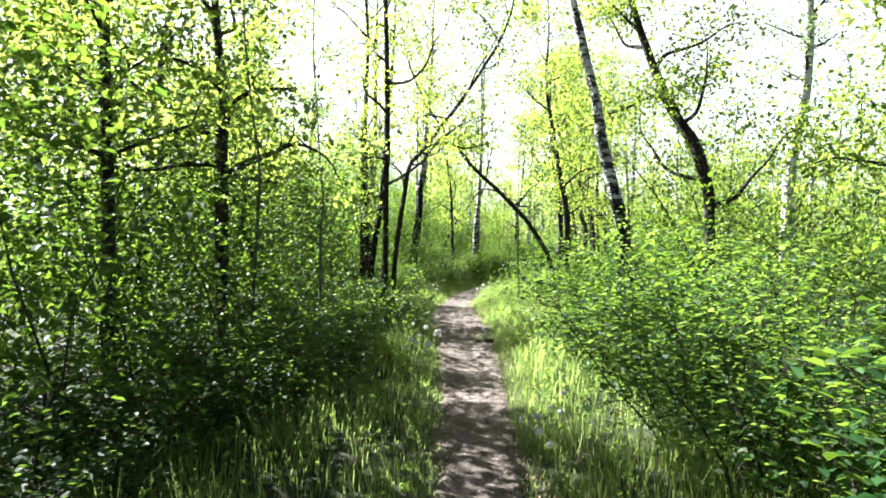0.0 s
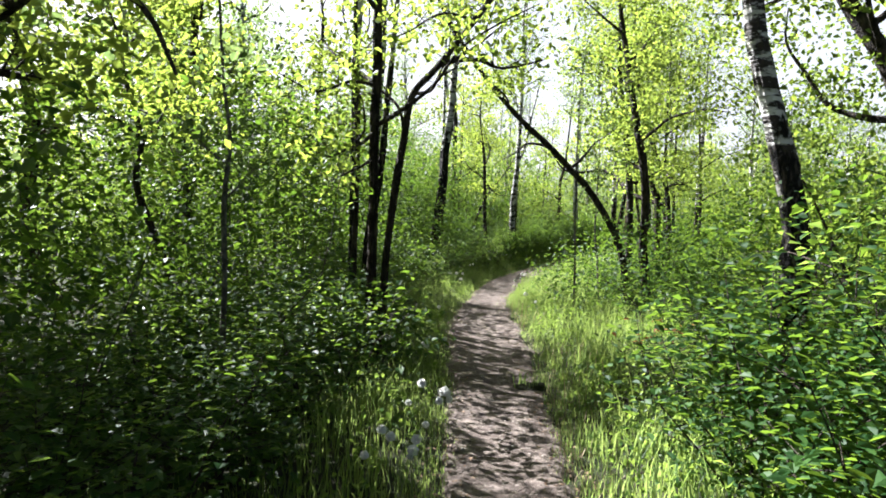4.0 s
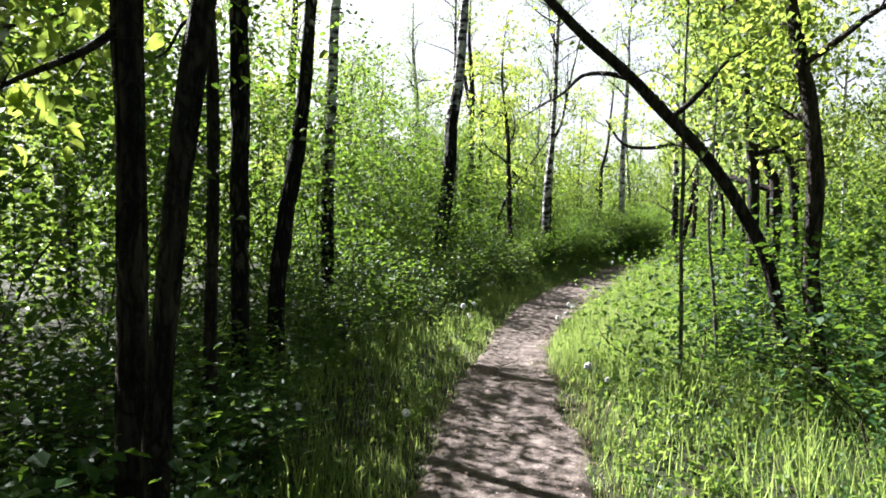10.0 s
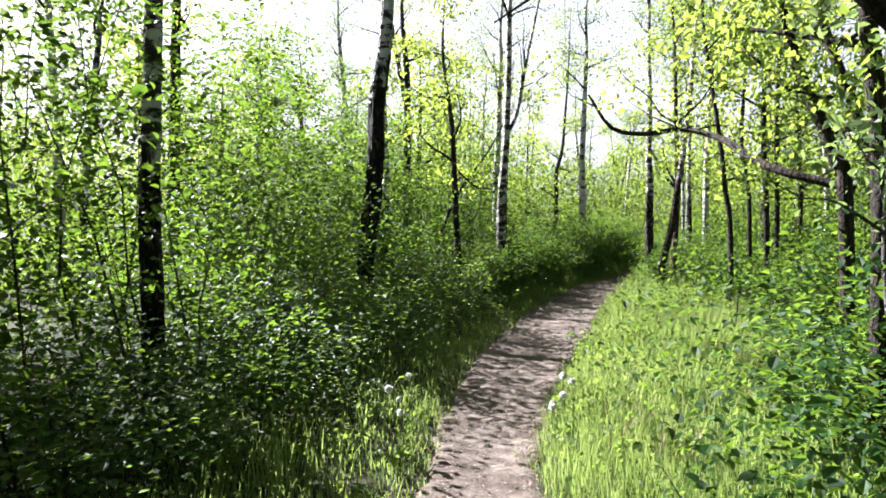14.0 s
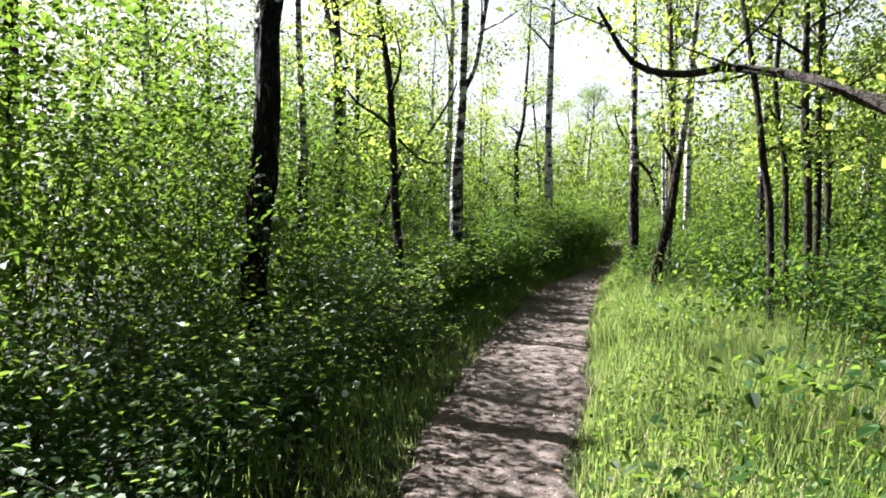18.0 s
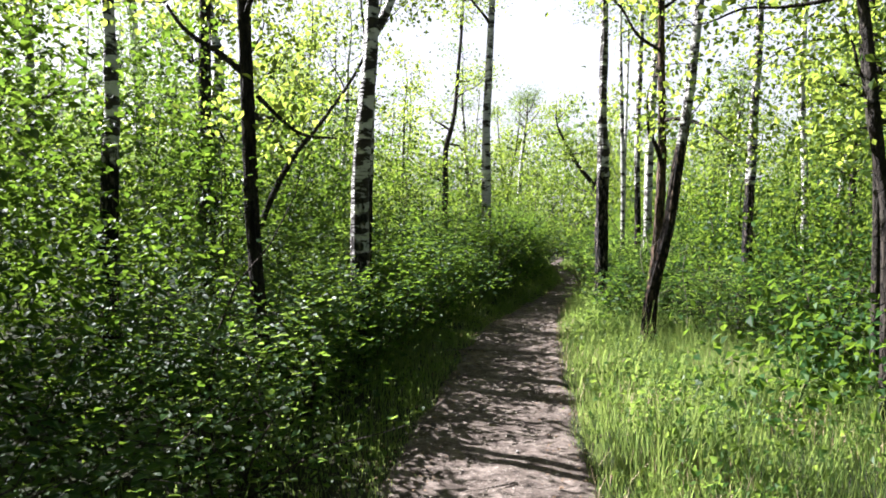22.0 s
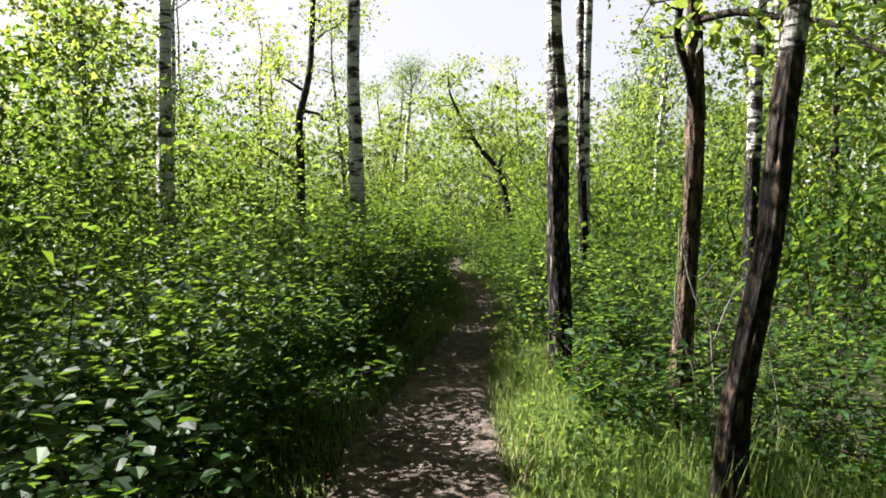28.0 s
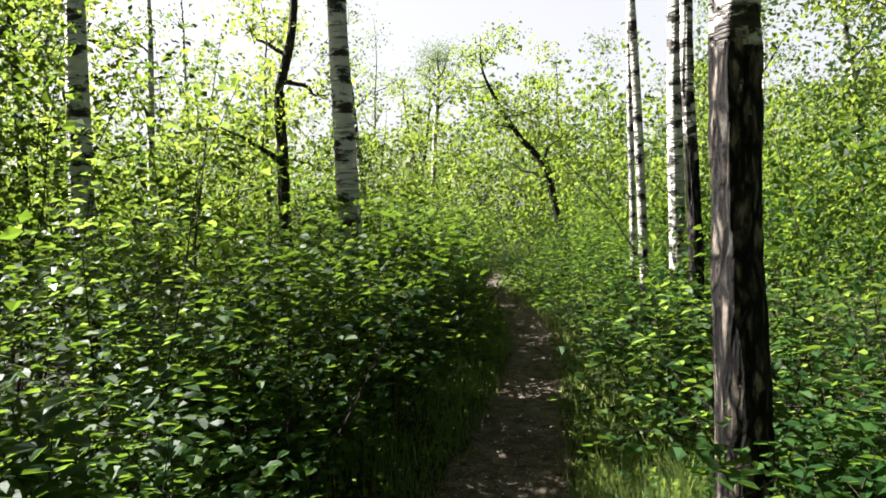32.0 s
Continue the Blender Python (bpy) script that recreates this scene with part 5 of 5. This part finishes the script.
DRY_GRASS = plain("dry_grass_straw", (0.34, 0.25, 0.16), 0.7, 0.4, 60)
dy = np.r_[rng.uniform(16.5, 25.5, 11000), rng.uniform(0, 38, 2500)]
dx = trail_x(dy) + trail_w(dy) * 0.5 + np.r_[rng.uniform(0.3, 3.0, 11000), rng.uniform(-0.05, 0.5, 2500)]
spot = np.sin(dx * 3.7 + dy) * np.sin(dy * 2.2 - dx) > 0.1
dx, dy = dx[spot], dy[spot]
v4, f4 = blades(dx, dy, rng.uniform(0.05, 0.26, len(dx)), rng.uniform(0.003, 0.007, len(dx)), rng)
part("dry_grass", (v4, f4), DRY_GRASS, None)
tagged(scene.objects["dry_grass"], "pale dry grass straws between the green tufts", "dry grass", kind="stuff")

# ---- dandelions gone to seed ----
def dandelion_model():
    rng = np.random.default_rng(3)
    ob = thing("dandelion", 0.9, 5.0, "dandelion gone to seed on a bare stalk in the grass", "flower", "dandelions along the trail")
    stem = branch((0, 0, 0), (0.08, 0.03, 1), 0.30, 0.003, rng, 0.05, 0, 6)
    stem[:, 3] = 0.0025
    part("stalk", tube(stem, 5), STALK, ob)
    tip = stem[-1, :3]
    way = rng.normal(size=(150, 3))
    way /= np.linalg.norm(way, axis=1, keepdims=True)
    v, f = leaves(tip + way * 0.018, np.full(150, 0.016), rng, 0.0, "kite", 0, 0.8)
    part("seed_head", (v, f), FLUFF, ob, "round white fluffy seed head")
    return ob


rng = np.random.default_rng(8)
first = dandelion_model()
CLUSTERS = [(0.85, 4.9, 0.22, 6), (0.0, 7.9, 0.13, 8), (0.08, 8.9, 0.12, 8), (-0.25, 10.7, 0.22, 7), (-0.1, 13.3, 0.2, 2), (1.25, 14.2, 0.15, 3), (1.2, 17.2, 0.18, 5), (0.1, 17.2, 0.25, 4), (0.5, 20.2, 0.2, 2), (1.45, 24.2, 0.25, 5)]
for cx0, cy0, sp, cnt in CLUSTERS:
    for _ in range(cnt):
        px, py = cx0 + rng.normal() * sp, cy0 + rng.normal() * sp * 1.4
        if abs(off_trail(np.float64(px), np.float64(py))) < trail_w(py) * 0.5 - 0.02:
            px += 0.22 * (1 if px > trail_x(py) else -1)
        ob = copy_thing(first, pose(px, py, float(land(np.float64(px), np.float64(py))), rng.normal() * 5, rng.normal() * 5, rng.uniform(0, 360)))
        sc = rng.uniform(0.8, 1.3)
        ob.scale = (sc, sc, sc)
first.location.z = float(land(np.float64(0.9), np.float64(5.0)))

# ---- twigs, stones and dry leaves on the trail ----
rng = np.random.default_rng(12)
for i in range(26):
    py = rng.uniform(2, 35)
    px = float(trail_x(py)) + rng.uniform(-0.6, 0.6) * float(trail_w(py)) * 0.5
    a = rng.uniform(0, 6.28)
    ob = thing("fallen_twig", px, py, "short grey fallen twig lying on the earth trail", "twig", "twigs on the trail", z=-0.008)
    line = branch((0, 0, 0.004), (math.cos(a), math.sin(a), 0), rng.uniform(0.12, 0.34), rng.uniform(0.004, 0.008), rng, 0.12, 0.0, 5)
    line[:, 2] = 0.004
    part("stick", tube(smooth_line(line, 3), 6, 0.2, i), DEAD_WOOD, ob, smooth=True)

for line_xy, thick in (([(2.67, 26.30), (2.97, 26.28), (3.26, 26.11)], 0.009), ([(3.03, 25.66), (3.25, 25.68)], 0.011)):
    ob = thing("fallen_stick", line_xy[0][0], line_xy[0][1], "long bare grey stick lying across the earth trail", "stick", "twigs on the trail", z=-0.006)
    rows = np.array([(px - line_xy[0][0], py - line_xy[0][1], 0.006, thick * (1 - 0.25 * i)) for i, (px, py) in enumerate(line_xy)])
    part("stick", tube(smooth_line(rows, 5), 7, 0.2, thick * 100), DEAD_WOOD, ob, smooth=True)
    spur = branch(rows[1, :3], (0.5, 0.8, 0.12), 0.12, thick * 0.5, rng, 0.15, 0.0, 4)
    part("spur", tube(spur, 5, 0.2, 3), DEAD_WOOD, ob, smooth=True)

# a dark clod of turf at the trail's edge
clod = thing("turf_clod", 0.87, 10.39, "dark clod of turf with grass lying at the trail edge", "clod", z=-0.03)
bm = bmesh.new()
bmesh.ops.create_icosphere(bm, subdivisions=3, radius=1)
for vert in bm.verts:
    vert.co *= 1 + 0.45 * noise.noise(vert.co * 1.6) + 0.2 * noise.noise(vert.co * 5)
    vert.co = Vector((vert.co.x * 0.15, vert.co.y * 0.11, max(vert.co.z, -0.3) * 0.055))
clod_mesh = bpy.data.meshes.new("earth")
bm.to_mesh(clod_mesh)
bm.free()
clod_mesh.materials.append(FLOOR)
earth = new("earth", clod_mesh)
earth.parent = clod
bx, by = rng.normal(size=90) * 0.07, rng.normal(size=90) * 0.05
v, f = blades(bx, by, rng.uniform(0.05, 0.14, 90), rng.uniform(0.004, 0.007, 90), rng)
base_z = np.repeat(land(bx, by) - 0.01, 6)
v[:, 2] += 0.03 - base_z
tagged(part("grass_tuft", (v, f), GRASS, clod), "short green grass on the clod", kind="stuff")

# bare stems of a dead shrub before the flaky trunk
dead = thing("dead_shrub", 5.0, 26.45, "dead shrub of bare pale grey stems against a trunk", "shrub", z=0.0)
BARE = [
    [(0.06, 0.1, -0.03, 0.010), (0.10, 0.04, 0.35, 0.010), (0.07, 0.03, 0.62, 0.009), (0.01, 0.05, 0.80, 0.008), (-0.02, 0.07, 1.0, 0.007), (0.01, 0.08, 1.22, 0.006), (0.02, 0.09, 1.42, 0.003)],
    [(0.16, 0.0, -0.03, 0.011), (0.18, -0.01, 0.4, 0.010), (0.17, 0.0, 0.7, 0.010), (0.15, 0.0, 0.88, 0.009), (0.09, 0.03, 1.0, 0.008), (0.05, 0.06, 1.17, 0.007), (0.03, 0.07, 1.35, 0.004)],
    [(0.17, 0.0, 0.75, 0.007), (0.22, -0.03, 0.93, 0.006), (0.30, -0.04, 1.08, 0.004), (0.36, -0.03, 1.12, 0.002)],
    [(0.06, 0.05, 1.15, 0.006), (0.12, 0.02, 1.12, 0.005), (0.20, 0.02, 1.20, 0.004), (0.3, 0.0, 1.22, 0.002)],
    [(0.10, 0.04, 0.4, 0.005), (0.2, 0.02, 0.55, 0.004), (0.34, 0.06, 0.6, 0.002)],
    [(0.18, -0.01, 0.5, 0.005), (0.08, -0.03, 0.62, 0.004), (-0.02, -0.02, 0.66, 0.002)],
    [(0.4, -0.2, -0.03, 0.009), (0.42, -0.22, 0.4, 0.008), (0.36, -0.2, 0.8, 0.006), (0.42, -0.18, 1.15, 0.003)],
]
for rows in BARE:
    part("stem", tube(smooth_line(np.array(rows) * [1, 1, 1, 0.6], 4), 7, 0.12, rows[0][0] * 9), BARE_WOOD, dead, smooth=True)


def stone_mesh(seed):
    bm = bmesh.new()
    bmesh.ops.create_icosphere(bm, subdivisions=1, radius=1)
    for v in bm.verts:
        v.co *= 1 + 0.35 * noise.noise(v.co * 1.3 + Vector((seed, 0, 0)))
        v.co.z *= 0.6
    me = bpy.data.meshes.new("stone")
    bm.to_mesh(me)
    bm.free()
    me.materials.append(STONE)
    return me


stones = [stone_mesh(i * 7.3) for i in range(4)]
for i in range(150):
    py = rng.uniform(2, 36)
    px = float(trail_x(py)) + rng.uniform(-0.9, 0.9) * float(trail_w(py)) * 0.5
    ob = new("stone", stones[i % 4])
    ob.parent = trail
    s = rng.uniform(0.006, 0.02)
    ob.matrix_basis = pose(px, py, -0.014, 0, 0, rng.uniform(0, 360)) @ Matrix.Diagonal((s, s * rng.uniform(0.7, 1.2), s, 1))
n = 11000
py = rng.uniform(-2, 38, n)
side = rng.choice([-1, 1], n)
px = trail_x(py) + side * (1.15 - 0.75 * rng.uniform(0, 1, n) ** 1.7) * trail_w(py) * 0.6
part("dry_leaves", leaves(np.stack([px, py, np.full(n, 0.0) + rng.uniform(-0.014, 0.008, n)], 1), rng.uniform(0.008, 0.035, n), rng, 0.85, "kite"), DRY_LEAF, None)
n = 6500
py = rng.uniform(-2, 38, n)
px = trail_x(py) + rng.uniform(-1.05, 1.05, n) * trail_w(py) * 0.5
part("litter_chips", leaves(np.stack([px, py, rng.uniform(-0.012, 0.006, n)], 1), rng.uniform(0.006, 0.028, n), rng, 0.8, "kite", 0, 0.4), CHIP, None)
tagged(scene.objects["litter_chips"], "pale grey chips and bits of straw on the trail", "litter", kind="stuff")
tagged(scene.objects["dry_leaves"], "scattered small dry brown leaves on the trail", "leaf litter", kind="stuff")

# ---- woods on the horizon ----
rng = np.random.default_rng(41)
n = 52000
a = rng.uniform(0, 6.28, n)
far = rng.uniform(42, 75, n)
pos = np.stack([4 + np.cos(a) * far, 18 + np.sin(a) * far, rng.uniform(0, 1, n) ** 0.8 * (6.5 + 2.0 * np.sin(a * 17) + 1.5 * np.sin(a * 41))], 1)
part("distant_woods", leaves(pos, 0.5, rng, 0.2, "kite"), FAR_WOOD, None)
tagged(scene.objects["distant_woods"], "green treeline of the wood in the distance", "woods", kind="stuff")
